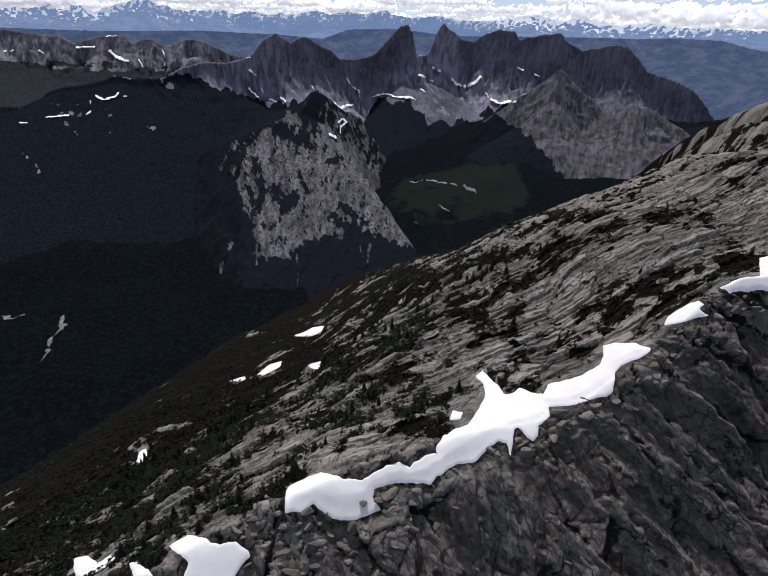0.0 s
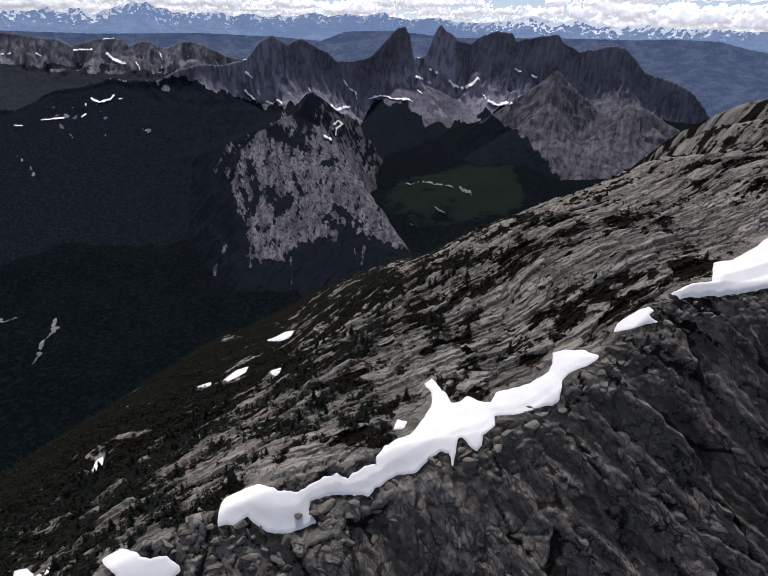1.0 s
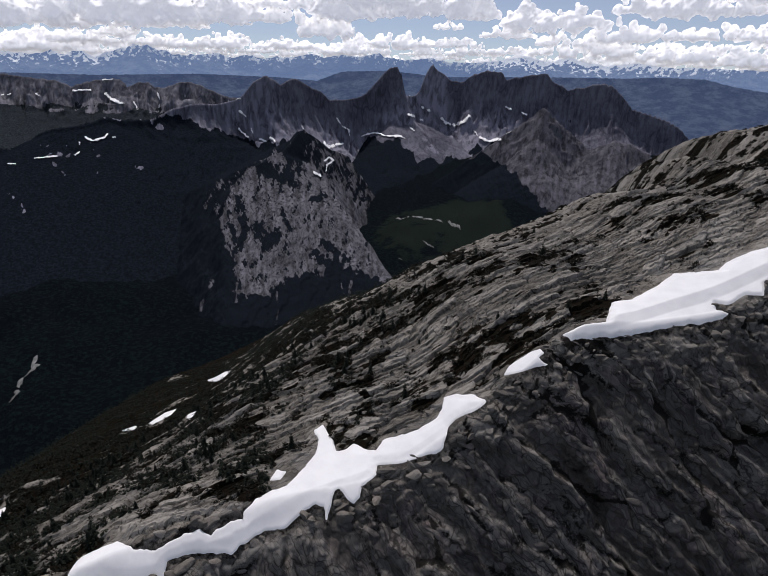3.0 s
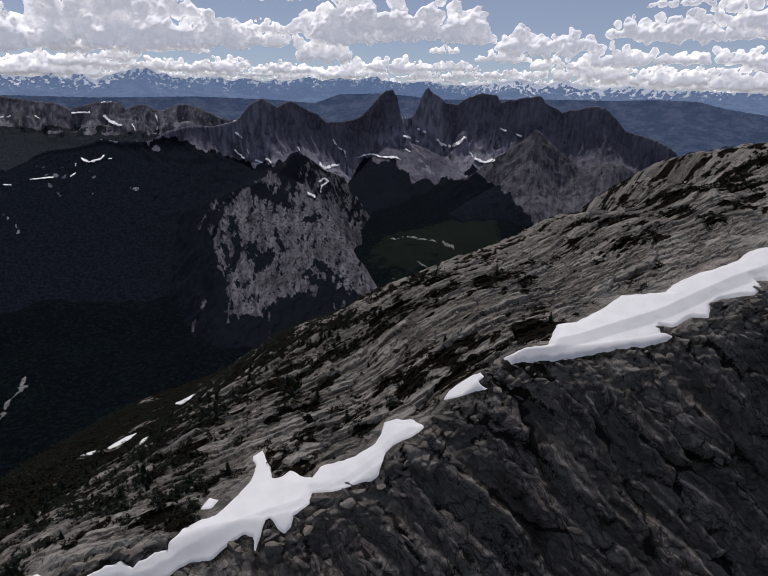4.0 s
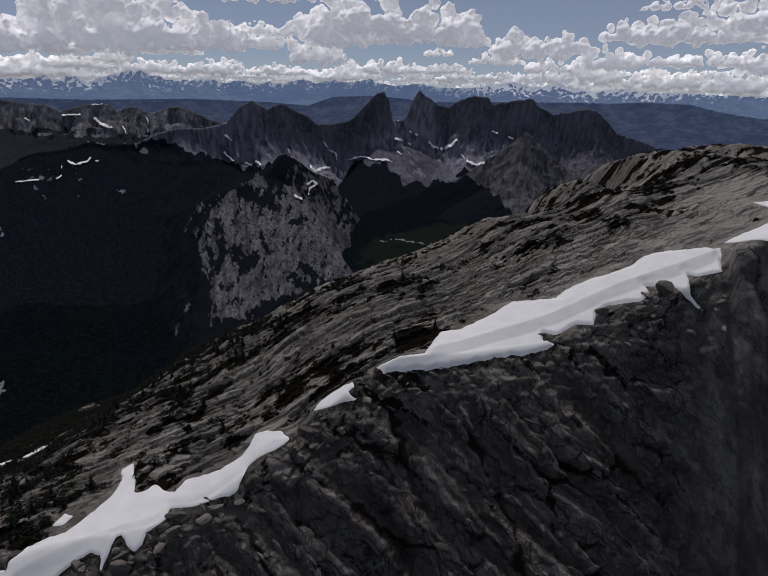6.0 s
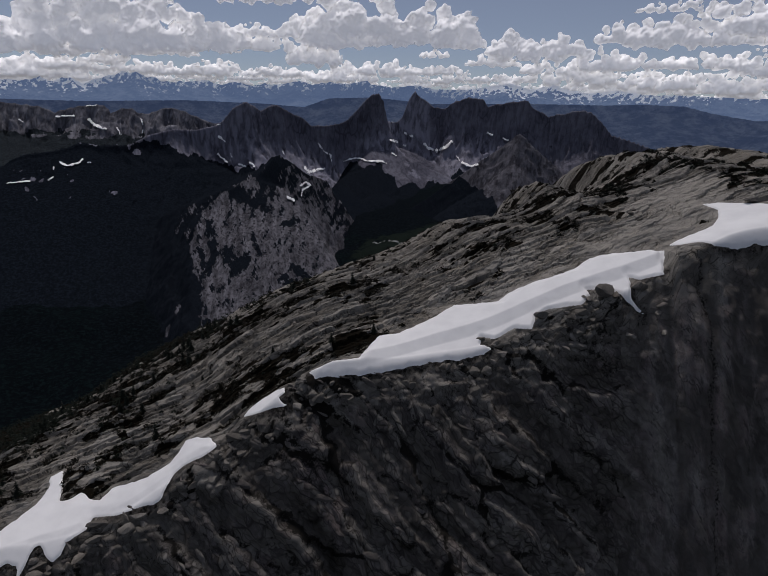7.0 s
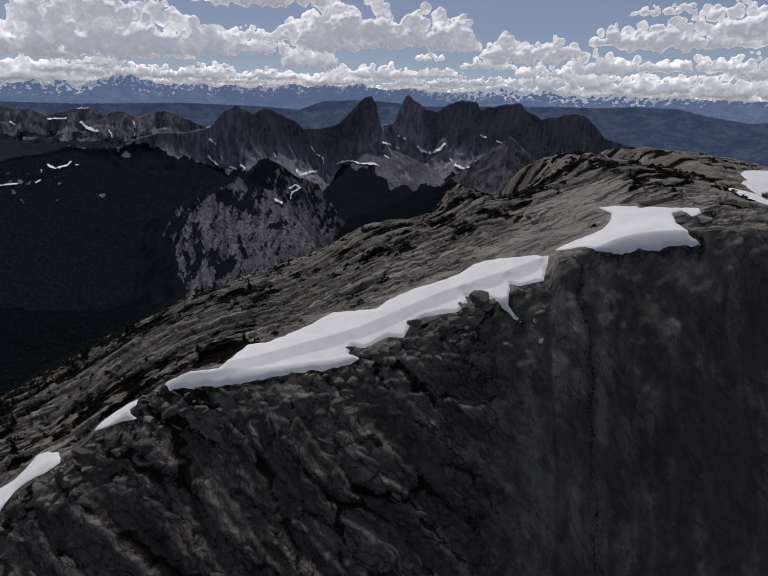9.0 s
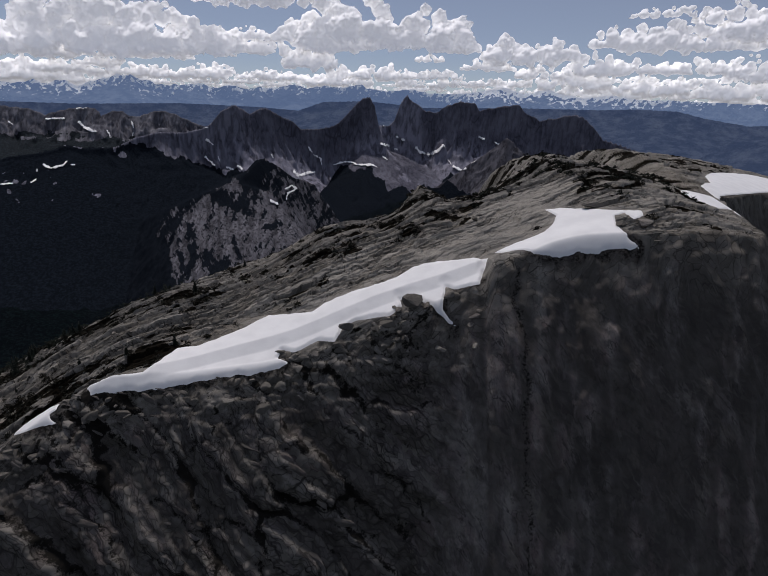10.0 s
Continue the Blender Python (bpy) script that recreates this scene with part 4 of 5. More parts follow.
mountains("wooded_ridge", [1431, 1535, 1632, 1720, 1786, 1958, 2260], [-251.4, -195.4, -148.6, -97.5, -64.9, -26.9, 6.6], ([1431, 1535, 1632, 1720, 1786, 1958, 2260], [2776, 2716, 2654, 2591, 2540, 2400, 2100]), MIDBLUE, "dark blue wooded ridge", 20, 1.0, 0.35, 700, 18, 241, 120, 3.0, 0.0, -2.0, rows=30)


# crests of the massifs, from end to end
WALL_X = [-979, -887, -793, -764, -738, -710, -655, -616, -583, -541, -510, -469, -422, -380, -363, -338, -309, -295, -280, -263, -243, -200, -172, -150, -102, -52, -26, 9, 40, 64, 86, 104, 116, 128]
WALL_Z = [-83.0, -102.5, -106.4, -104.3, -79.1, -66.8, -59.2, -44.3, -51.8, -54.8, -33.9, -21.0, -24.3, -13.8, -0.7, 34.3, 50.9, 39.9, 24.1, 37.0, 43.0, 13.8, 2.4, -23.9, -26.9, -19.5, -6.0, 30.3, 65.6, 85.4, 89.6, 72.3, -14.0, -60.0]
WALL_Y = ([-979, -793, -710, -583, -510, -380, -309, -280, -200, -102, -26, 64, 118, 245], [1150, 1250, 1286, 1376, 1485, 1648, 1727, 1801, 1945, 2062, 2140, 2225, 2250, 2243])
HORN_X = [104, 120, 165, 193, 215, 236, 253, 276, 321, 370, 424, 485, 541, 560, 621, 681, 722, 763, 821, 890, 959, 1000, 1049, 1082, 1155, 1221, 1271, 1319, 1386, 1553]
HORN_Z = [-12.3, -16.1, -22.9, 0.4, 59.8, 95.8, 108.2, 80.9, 47.8, 34.8, 69.8, 86.8, 76.1, 50.7, 63.8, 74.8, 77.6, 40.9, 16.3, 29.7, 47.0, 32.1, -12.0, -52.9, -74.1, -95.3, -123.1, -171.1, -249.6, -343.9]
HORN_Y = ([104, 165, 215, 253, 321, 485, 560, 681, 763, 959, 1049, 1155, 1271, 1553], [2300, 2425, 2482, 2519, 2512, 2494, 2487, 2476, 2469, 2452, 2430, 2399, 2363, 2300])
LEFT_X = [-1697, -1376, -1279, -1195, -1147, -1101, -1047, -971, -950, -906, -867, -846, -809, -768, -730, -683, -644, -590, -458, -303]
LEFT_Z = [39.8, 37.8, 24.0, 15.0, -5.5, 9.5, 21.2, 26.2, -5.9, 14.8, 13.7, -4.2, -3.6, 11.8, 19.8, 9.6, -8.2, -29.8, -50.5, -67.7]
LEFT_Y = ([-1697, -1376, -1101, -971, -846, -730, -590, -303], [2150, 2200, 2241, 2260, 2278, 2293, 2312, 2350])
BUTT = [(359, 1600, -162), (414, 1570, -111), (439, 1550, -65), (446, 1540, -30), (461, 1533, -17), (478, 1528, -26), (496, 1520, -85), (515, 1515, -131), (547, 1500, -128), (583, 1480, -117), (606, 1465, -101), (631, 1450, -90), (665, 1445, -94), (704, 1440, -113), (759, 1435, -142), (815, 1425, -185), (900, 1400, -240)]
BUTT_RIBS = [[(461, 1533, -17), (440, 1480, -90), (425, 1430, -150), (395, 1360, -215)], [(583, 1480, -117), (560, 1420, -150), (520, 1350, -190), (470, 1270, -240)], [(631, 1450, -90), (615, 1390, -130), (590, 1310, -180), (560, 1230, -235)]]
DOME_SHOULDER = [(-60, 1560, -150), (-97, 1420, -119), (-128, 1360, -84), (-141, 1300, -60), (-153, 1250, -62), (-163, 1180, -81), (-176, 1140, -96), (-188, 1125, -98)]
DOME_LEFT = [(-188, 1125, -98), (-213, 1100, -110), (-235, 1060, -128), (-248, 1030, -148), (-255, 1000, -174), (-250, 965, -196), (-231, 900, -221), (-213, 840, -252), (-195, 800, -277)]
DOME_RIGHT = [(-141, 1300, -60), (-122, 1275, -112), (-97, 1250, -160), (-80, 1245, -181), (-53, 1200, -214), (-27, 1130, -233), (9, 1030, -254), (41, 960, -270), (75, 890, -276)]
DOME_MID = [(-176, 1140, -96), (-156, 1070, -144), (-139, 1000, -184), (-135, 930, -219), (-133, 870, -252), (-132, 820, -284), (-127, 760, -308)]
DOME_MID2 = [(-127, 1230, -121), (-105, 1120, -182), (-90, 1030, -228), (-67, 960, -263), (-46, 900, -287)]
LOW_RIDGE = [(880, 1800, -225), (945, 1800, -197), (1013, 1800, -186), (1067, 1800, -185), (1112, 1800, -205), (1200, 1790, -260)]
DOME_WOODS = [(20, (-0.2304, -0.1617), (-0.2014, -0.1781), (-0.1719, -0.1602)), (14, (-0.2009, -0.172), (-0.1675, -0.1928)), (14, (-0.161, -0.1085), (-0.1728, -0.1501)), (24, (-0.2481, -0.281), (-0.2269, -0.2965)), (12, (-0.2381, -0.3141), (-0.2078, -0.2894)), (14, (-0.2771, -0.2222), (-0.2711, -0.2816), (-0.2906, -0.3252)), (16, (-0.1421, -0.326), (-0.1062, -0.3498)), (12, (-0.1264, -0.3014), (-0.0818, -0.3342)), (10, (-0.1434, -0.2186), (-0.1208, -0.2135)), (8, (-0.1977, -0.2518), (-0.188, -0.2747)), (8, (-0.2967, -0.2683), (-0.2926, -0.3059))]
DOME_BARE = [(3, (-0.2219, -0.404), (-0.2228, -0.4464), (-0.2338, -0.4961)), (4, (-0.2869, -0.3251), (-0.3051, -0.4272)), (7, (-0.3524, -0.397), (-0.3461, -0.3815)), (5, (-0.3674, -0.4235), (-0.376, -0.445)), (6, (-0.2625, -0.2861), (-0.2826, -0.3348)), (5, (-0.0747, -0.3793), (-0.0815, -0.4158)), (4, (-0.0941, -0.3849), (-0.0906, -0.4055)), (9, (-0.302, -0.4061), (-0.2627, -0.3999), (-0.235, -0.4096)), (5, (0.0115, -0.3719), (0.0324, -0.3847))]
DOME_FOOT = ([-0.36, -0.315, -0.29, -0.264, -0.2238, -0.1826, -0.1306, -0.105, -0.0778, -0.0504, -0.0124, 0.0324], [-0.2234, -0.2825, -0.4062, -0.4103, -0.3957, -0.3671, -0.3604, -0.3299, -0.349, -0.3705, -0.3756, -0.3888])
BUTT_FOOT = ([0.1231, 0.1854, 0.2372, 0.3066, 0.3487, 0.4151, 0.5444, 0.6367], [-0.1272, -0.1432, -0.1709, -0.2449, -0.2765, -0.2843, -0.2810, -0.2787])


def along(xs, zs, ys):
    return list(zip(xs, np.interp(xs, *ys), zs))


def massif(X, Y, line, cliff, ease, slope, blunt, flute, scale, seed):
    """The height of a ridge's flanks: a cliff of that height below its crest, easing into a slope, cut by gullies that run straight down."""
    p = np.asarray(line, float)
    top, fall, run, far, high = np.full(X.shape, -2000.0), np.zeros(X.shape), np.zeros(X.shape), np.zeros(X.shape), np.zeros(X.shape)
    s0 = 0.0
    h0 = np.interp(p[:, 0], *cliff) if isinstance(cliff, tuple) else np.full(len(p), float(cliff))
    for (x0, y0, z0), (x1, y1, z1), ha, hb in zip(p, p[1:], h0, h0[1:]):
        ex, ey = x1 - x0, y1 - y0
        n = math.hypot(ex, ey)
        t = np.clip(((X - x0) * ex + (Y - y0) * ey) / (n * n), 0, 1)
        d = np.hypot(X - x0 - t * ex, Y - y0 - t * ey)
        d = np.sqrt(d * d + blunt * blunt) - blunt
        h = ha + t * (hb - ha)
        side = slope if not isinstance(slope, tuple) else np.where(ex * (Y - y0) - ey * (X - x0) > 0, *slope)
        drop = h * (1 - np.exp(-d / (ease * h + 1e-6))) + side * d
        z = z0 + t * (z1 - z0)
        better = z - drop > top - fall
        top, fall, run, far = np.where(better, z, top), np.where(better, drop, fall), np.where(better, s0 + t * n, run), np.where(better, d, far)
        high = np.where(better, h, high)
        s0 += n
    out = top - fall
    m = out > -380
    x, y, r, f, q = X[m], Y[m], run[m], fall[m], far[m]
    g = r + 0.35 * scale * fbm(x / (1.5 * scale), y / (1.5 * scale), 3, seed + 1)
    cut = ridged(g / scale, q / (5 * scale), 3, seed, 0.55) - 0.55 + 0.35 * fbm(x / (2.5 * scale), y / (2.5 * scale), 3, seed + 2)
    out[m] += np.minimum(f, 1.3 * high[m] + 12) * flute * cut * smooth(0, 25, f) * np.exp(-(q / 140) ** 2)
    return out, fall


def terrain():
    """The mountains beyond the valley as one landscape, and which massif each point belongs to."""
    u = np.linspace(-0.84, 0.80, 440 * Q)
    y = 620 * (2760 / 620) ** np.linspace(0, 1, 640)
    U, Y = np.meshgrid(u, y)
    X = 48 + U * (Y - 8)
    kinds = [
        [(along(WALL_X, WALL_Z, WALL_Y), ([-900, -640, -540, -430, -330, -150, 90, 128], [8, 10, 20, 60, 150, 170, 230, 120]), 0.20, 0.50, 2, 0.16, 42, 101)] + [([(60, 2190, -90), (75, 2050, -160), (85, 1850, -235)], 5, 1.0, 0.45, 25, 0.2, 40, 105), ([(150, 2330, -110), (170, 2150, -180), (190, 1950, -240)], 5, 1.0, 0.45, 25, 0.2, 40, 107)],
        [(along(HORN_X, HORN_Z, HORN_Y), ([90, 250, 500, 760, 1100], [190, 230, 210, 220, 150]), 0.20, 0.50, 2, 0.18, 46, 131)],
        [(along(LEFT_X, LEFT_Z, LEFT_Y), 75, 0.4, 0.36, 2, 0.42, 38, 151)],
        [(BUTT[:8], ([359, 440, 500, 520], [50, 170, 150, 40]), 0.3, 0.75, 2, 0.22, 26, 171), (BUTT[7:], 26, 0.8, 0.62, 22, 0.3, 26, 173)] + [(b, 14, 0.8, 0.75, 12, 0.3, 22, 175 + k) for k, b in enumerate(BUTT_RIBS)],
        [(DOME_SHOULDER, 14, 0.8, (1.5, 0.95), 8, 0.12, 24, 301), (DOME_LEFT, 10, 0.7, (0.5, 1.25), 10, 0.10, 22, 303), (DOME_RIGHT, 8, 0.6, (1.8, 0.5), 4, 0.08, 22, 305), (DOME_MID, 6, 1.0, 0.5, 50, 0.10, 20, 307), (DOME_MID2, 6, 1.0, 0.5, 40, 0.10, 20, 309)],
        [(LOW_RIDGE, 10, 1.0, 0.35, 12, 0.2, 40, 341)],
    ]
    Z, owner, fall = np.full(X.shape, -900.0), np.zeros(X.shape, int), np.zeros(X.shape)
    for k, ridges in enumerate(kinds):
        zz, ff = np.full(X.shape, -900.0), np.zeros(X.shape)
        soft = 9.0 if k in (3, 4) else 3.0
        for r in ridges:
            z, f = massif(X, Y, *r)
            h = np.clip(0.5 + 0.5 * (z - zz) / (2 * soft), 0, 1)
            ff = np.where(z > zz, f, ff)
            zz = np.where(zz < -890, z, zz * (1 - h) + z * h + soft * h * (1 - h))
        if k == 4:      # the dome's steep sides
            for cap in (-59 - 1.6 * (X + 138) + 0.389 * (1143 - Y) + 0.55 * np.maximum(Y - 1215, 0), -150 + 1.1 * (X + 270) - 0.695 * (1050 - Y)):
                cap = cap + 7 * fbm(X / 28, Y / 28, 3, 311)
                h = np.clip(0.5 + 0.5 * (cap - zz) / 10, 0, 1)
                zz = cap * (1 - h) + zz * h - 5 * h * (1 - h)
        owner, fall, Z = np.where(zz > Z, k, owner), np.where(zz > Z, ff, fall), np.maximum(Z, zz)
    # rows lie close together where the land is steep
    V = (Z - 61) / (Y - 8)
    ahead = np.maximum.accumulate(V, axis=0)
    m = 1120 * np.maximum(np.diff(ahead, axis=0), 0) + 0.035 * np.diff(Y, axis=0)
    for _ in range(2):
        q = np.cumsum(np.pad(m, ((0, 0), (9, 8)), mode="edge"), axis=1)
        m = (q[:, 16:] - q[:, :-16])[:, :len(u)] / 16
    m = np.concatenate([np.zeros((1, m.shape[1])), np.cumsum(m, axis=0)])
    rows = np.linspace(0, 1, 230 * Q)
    I = np.stack([np.interp(rows * m[-1, j], m[:, j], np.arange(len(y))) for j in range(len(u))], 1)
    lo = np.minimum(I.astype(int), len(y) - 2)
    f = I - lo
    cols = np.arange(len(u))[None, :]
    pick = lambda a: a[lo, cols] * (1 - f) + a[lo + 1, cols] * f
    yy, zz, fall, owner = pick(Y), pick(Z), pick(fall), owner[np.round(I).astype(int), cols]
    xx = 48 + U[:1] * (yy - 8)
    # rock steps and ribs on the steep faces
    rough = smooth(3, 40, fall) * np.where(owner < 2, 1 - 0.9 * smooth(120, 260, fall), np.where(owner > 4, 0.1, 0.8)) * np.where(owner == 0, smooth(-640, -420, xx), 1)
    b, c, cu, cv = cells(xx / 16 + 0.4 * fbm(xx / 25, yy / 25, 3, 355), yy / 26, 357, 1.0)
    zz = zz + rough * (2.0 * fbm(xx / 30, yy / 30, 4, 351) + 2.5 * (c - 0.5) + 2.0 * cu) + 0.8 * fbm(xx / 20, yy / 20, 3, 352)
    return np.stack([xx, yy, zz], -1), owner, fall


def cover(P, owner, fall):
    """Woods, pale slabs and snow on the massifs."""
    x, y, z = P[..., 0], P[..., 1], P[..., 2]
    u, v = (x - 48) / (y - 8), (z - 61) / (y - 8)
    below = lambda foot, seed, wide=1.0, jag=0.0: smooth(0.008, -0.014 * wide, v - np.interp(u + jag * fbm(u / 0.012, v / 0.025, 4, seed + 40), *foot) + 0.012 * fbm(u / 0.02, v / 0.04, 4, seed))
    n = fbm(x / 60, (y + 2 * z) / 90, 4, 361)
    streak = fbm(u / 0.006, v / 0.05, 4, 363)
    veg, pale = np.full(x.shape, 1.2), np.zeros(x.shape)
    k = owner == 0
    w = -0.45 + 3.0 * below(WALL_FOOT, 365) + 0.5 * np.clip(n, -0.4, 1) * smooth(20, 90, fall) - 2.35 * strokes(x, y, z, WALL_SCREE)[0] * (0.7 + 0.6 * fbm(x / 14, z / 14, 3, 366))
    veg, pale = np.where(k, w, veg), np.where(k, smooth(60, 190, fall) + 0.7 * smooth(-200, -330, x) * smooth(0.35, -0.2, streak), pale)
    k = owner == 1
    w = -0.55 + np.interp(x, [90, 600, 850, 1100], [0.0, 0.1, 0.45, 0.5]) + 3.0 * below(HORN_FOOT, 367) + 0.5 * np.clip(n, -0.4, 1) * smooth(40, 120, fall)
    veg, pale = np.where(k, w, veg), np.where(k, smooth(110, 230, fall) * smooth(700, 560, x) + 1.3 * smooth(340, 270, x) * smooth(-10, 12, fall) + 0.25 * smooth(0, 0.4, streak), pale)
    k = owner == 2
    veg, pale = np.where(k, -0.5 + 1.9 * smooth(-55, -110, z + 30 * n + 0.02 * (x + 900)) + 0.35 * n, veg), np.where(k, 0.55 * smooth(-0.1, 0.5, streak + 0.5 * n) * smooth(5, 30, fall), pale)
    k = owner == 3
    w = -0.30 + 3.0 * below(BUTT_FOOT, 369, 0.6) + 0.35 * n + 0.55 * fbm((u - 0.6 * v) / 0.007, v / 0.03, 4, 370)
    veg, pale = np.where(k, w, veg), np.where(k, 0.55 + 0.5 * streak, pale)
    k = owner == 4
    w = 0.15 + 0.75 * strokes(x, y, z, DOME_WOODS)[0] + 1.5 * below(DOME_FOOT, 371, 1.0, 0.010) + 0.75 * smooth(1135, 1160, y - 0.3 * (x + 176) + 10 * n) * smooth(-40, -110, x - 0.55 * (y - 1250))
    w = w + 0.65 * smooth(-238, -262, x - 0.1 * (y - 1000)) + 0.55 * fbm((u - 0.3 * v) / 0.011, v / 0.03, 5, 373) + 0.45 * fbm((u + 0.45 * v) / 0.004, v / 0.014, 3, 375) - 1.5 * strokes(x, y, z, DOME_BARE)[0] - 0.4 * smooth(-70, -20, x - 0.5 * (1100 - y))
    veg, pale = np.where(k, w, veg), np.where(k, 0.5 + 0.8 * fbm(u / 0.01, v / 0.06, 3, 377), pale)
    return veg, np.clip(pale, 0, 1)


def snow_bank(P, width, line, seed):
    """A bank of snow lying on a ledge or in a gully of a far face."""
    a = np.asarray(line)
    u, v = (P[..., 0] - 48) / (P[..., 1] - 8), (P[..., 2] - 61) / (P[..., 1] - 8)
    r = 3 * width / 1120 + 0.004
    near = (u > a[:, 0].min() - r) & (u < a[:, 0].max() + r) & (v > a[:, 1].min() - r) & (v < a[:, 1].max() + r)
    if not near.any():
        return
    i, j = np.nonzero(near)
    B = P[max(i.min() - 1, 0):i.max() + 2, max(j.min() - 1, 0):j.max() + 2]
    s, t = np.linspace(0, B.shape[0] - 1, 3 * B.shape[0] - 2), np.linspace(0, B.shape[1] - 1, 3 * B.shape[1] - 2)
    B = np.stack([np.stack([np.interp(s, np.arange(B.shape[0]), B[:, c, k]) for c in range(B.shape[1])], 1) for k in range(3)], -1)
    B = np.stack([np.stack([np.interp(t, np.arange(B.shape[1]), B[q, :, k]) for q in range(B.shape[0])], 0) for k in range(3)], -1)
    some, bulge = strokes(B[..., 0], B[..., 1], B[..., 2], [(0.82 * width, *line)])
    B[..., 1] -= 1.3 * (bulge + width / 1120 * B[..., 1] * some)
    B[..., 2] += 0.6 * some
    m = some > 0.35
    keep = m[:-1, :-1] & m[1:, 1:] & m[:-1, 1:] & m[1:, :-1]
    # each piece that hangs together is a bank of its own
    piece = np.where(keep, np.arange(1, keep.size + 1).reshape(keep.shape), 0)
    while True:
        q = np.pad(piece, 1)
        grown = np.where(keep, np.maximum.reduce([q[1:-1, 1:-1], q[:-2, 1:-1], q[2:, 1:-1], q[1:-1, :-2], q[1:-1, 2:]]), 0)
        if (grown == piece).all():
            break
        piece = grown
    for one in np.unique(piece[piece > 0]):
        if (piece == one).sum() > 12:
            ob = sheet("snow_bank", B, LIT_SNOW, keep=piece == one)
            tagged(ob, "white strip of old snow on a far granite face", "snow patch", "snow banks on the far faces")


LAND, OWNER, FALL = terrain()
WOODS, PALE = cover(LAND, OWNER, FALL)
above = LAND[..., 2] > ground_height(LAND[..., 0], LAND[..., 1]) - 12
above = above[:-1, :-1] | above[1:, 1:] | above[:-1, 1:] | above[1:, :-1]
cell_owner = OWNER[:-1, :-1]
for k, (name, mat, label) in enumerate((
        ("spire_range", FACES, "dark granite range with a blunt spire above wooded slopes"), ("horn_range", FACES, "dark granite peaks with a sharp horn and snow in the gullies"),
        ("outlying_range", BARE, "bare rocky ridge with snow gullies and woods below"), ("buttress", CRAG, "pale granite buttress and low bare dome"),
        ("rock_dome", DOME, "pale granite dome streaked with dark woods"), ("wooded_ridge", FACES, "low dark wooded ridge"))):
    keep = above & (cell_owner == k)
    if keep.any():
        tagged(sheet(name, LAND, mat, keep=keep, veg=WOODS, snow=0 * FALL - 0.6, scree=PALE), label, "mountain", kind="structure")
for k, (width, *line) in enumerate(WALL_SNOW + HORN_SNOW + LEFT_SNOW):
    snow_bank(LAND, width, line, 700 + 10 * k)


# ---- clouds ----
def billow(x, y, octaves, seed):
    """Round lobes of several sizes, from 0 to about 1."""
    out, amp, total = 0, 1.0, 0
    for k in range(octaves):
        x, y = x + 0.12 * perlin(x * 1.7, y * 1.7, seed + 50 + k), y + 0.12 * perlin(x * 1.7 + 9, y * 1.7, seed + 60 + k)
        _, c, cx, cy = cells(x + 7.7 * k, y - 4.1 * k, seed + k, 1.0)
        out = out + amp * (0.35 + 0.65 * c) * (1 - np.minimum(1, 1.6 * (cx * cx + cy * cy)))
        total += amp * 0.8
        amp *= 0.38
        x, y = x * 2.2, y * 2.2
    return out / total


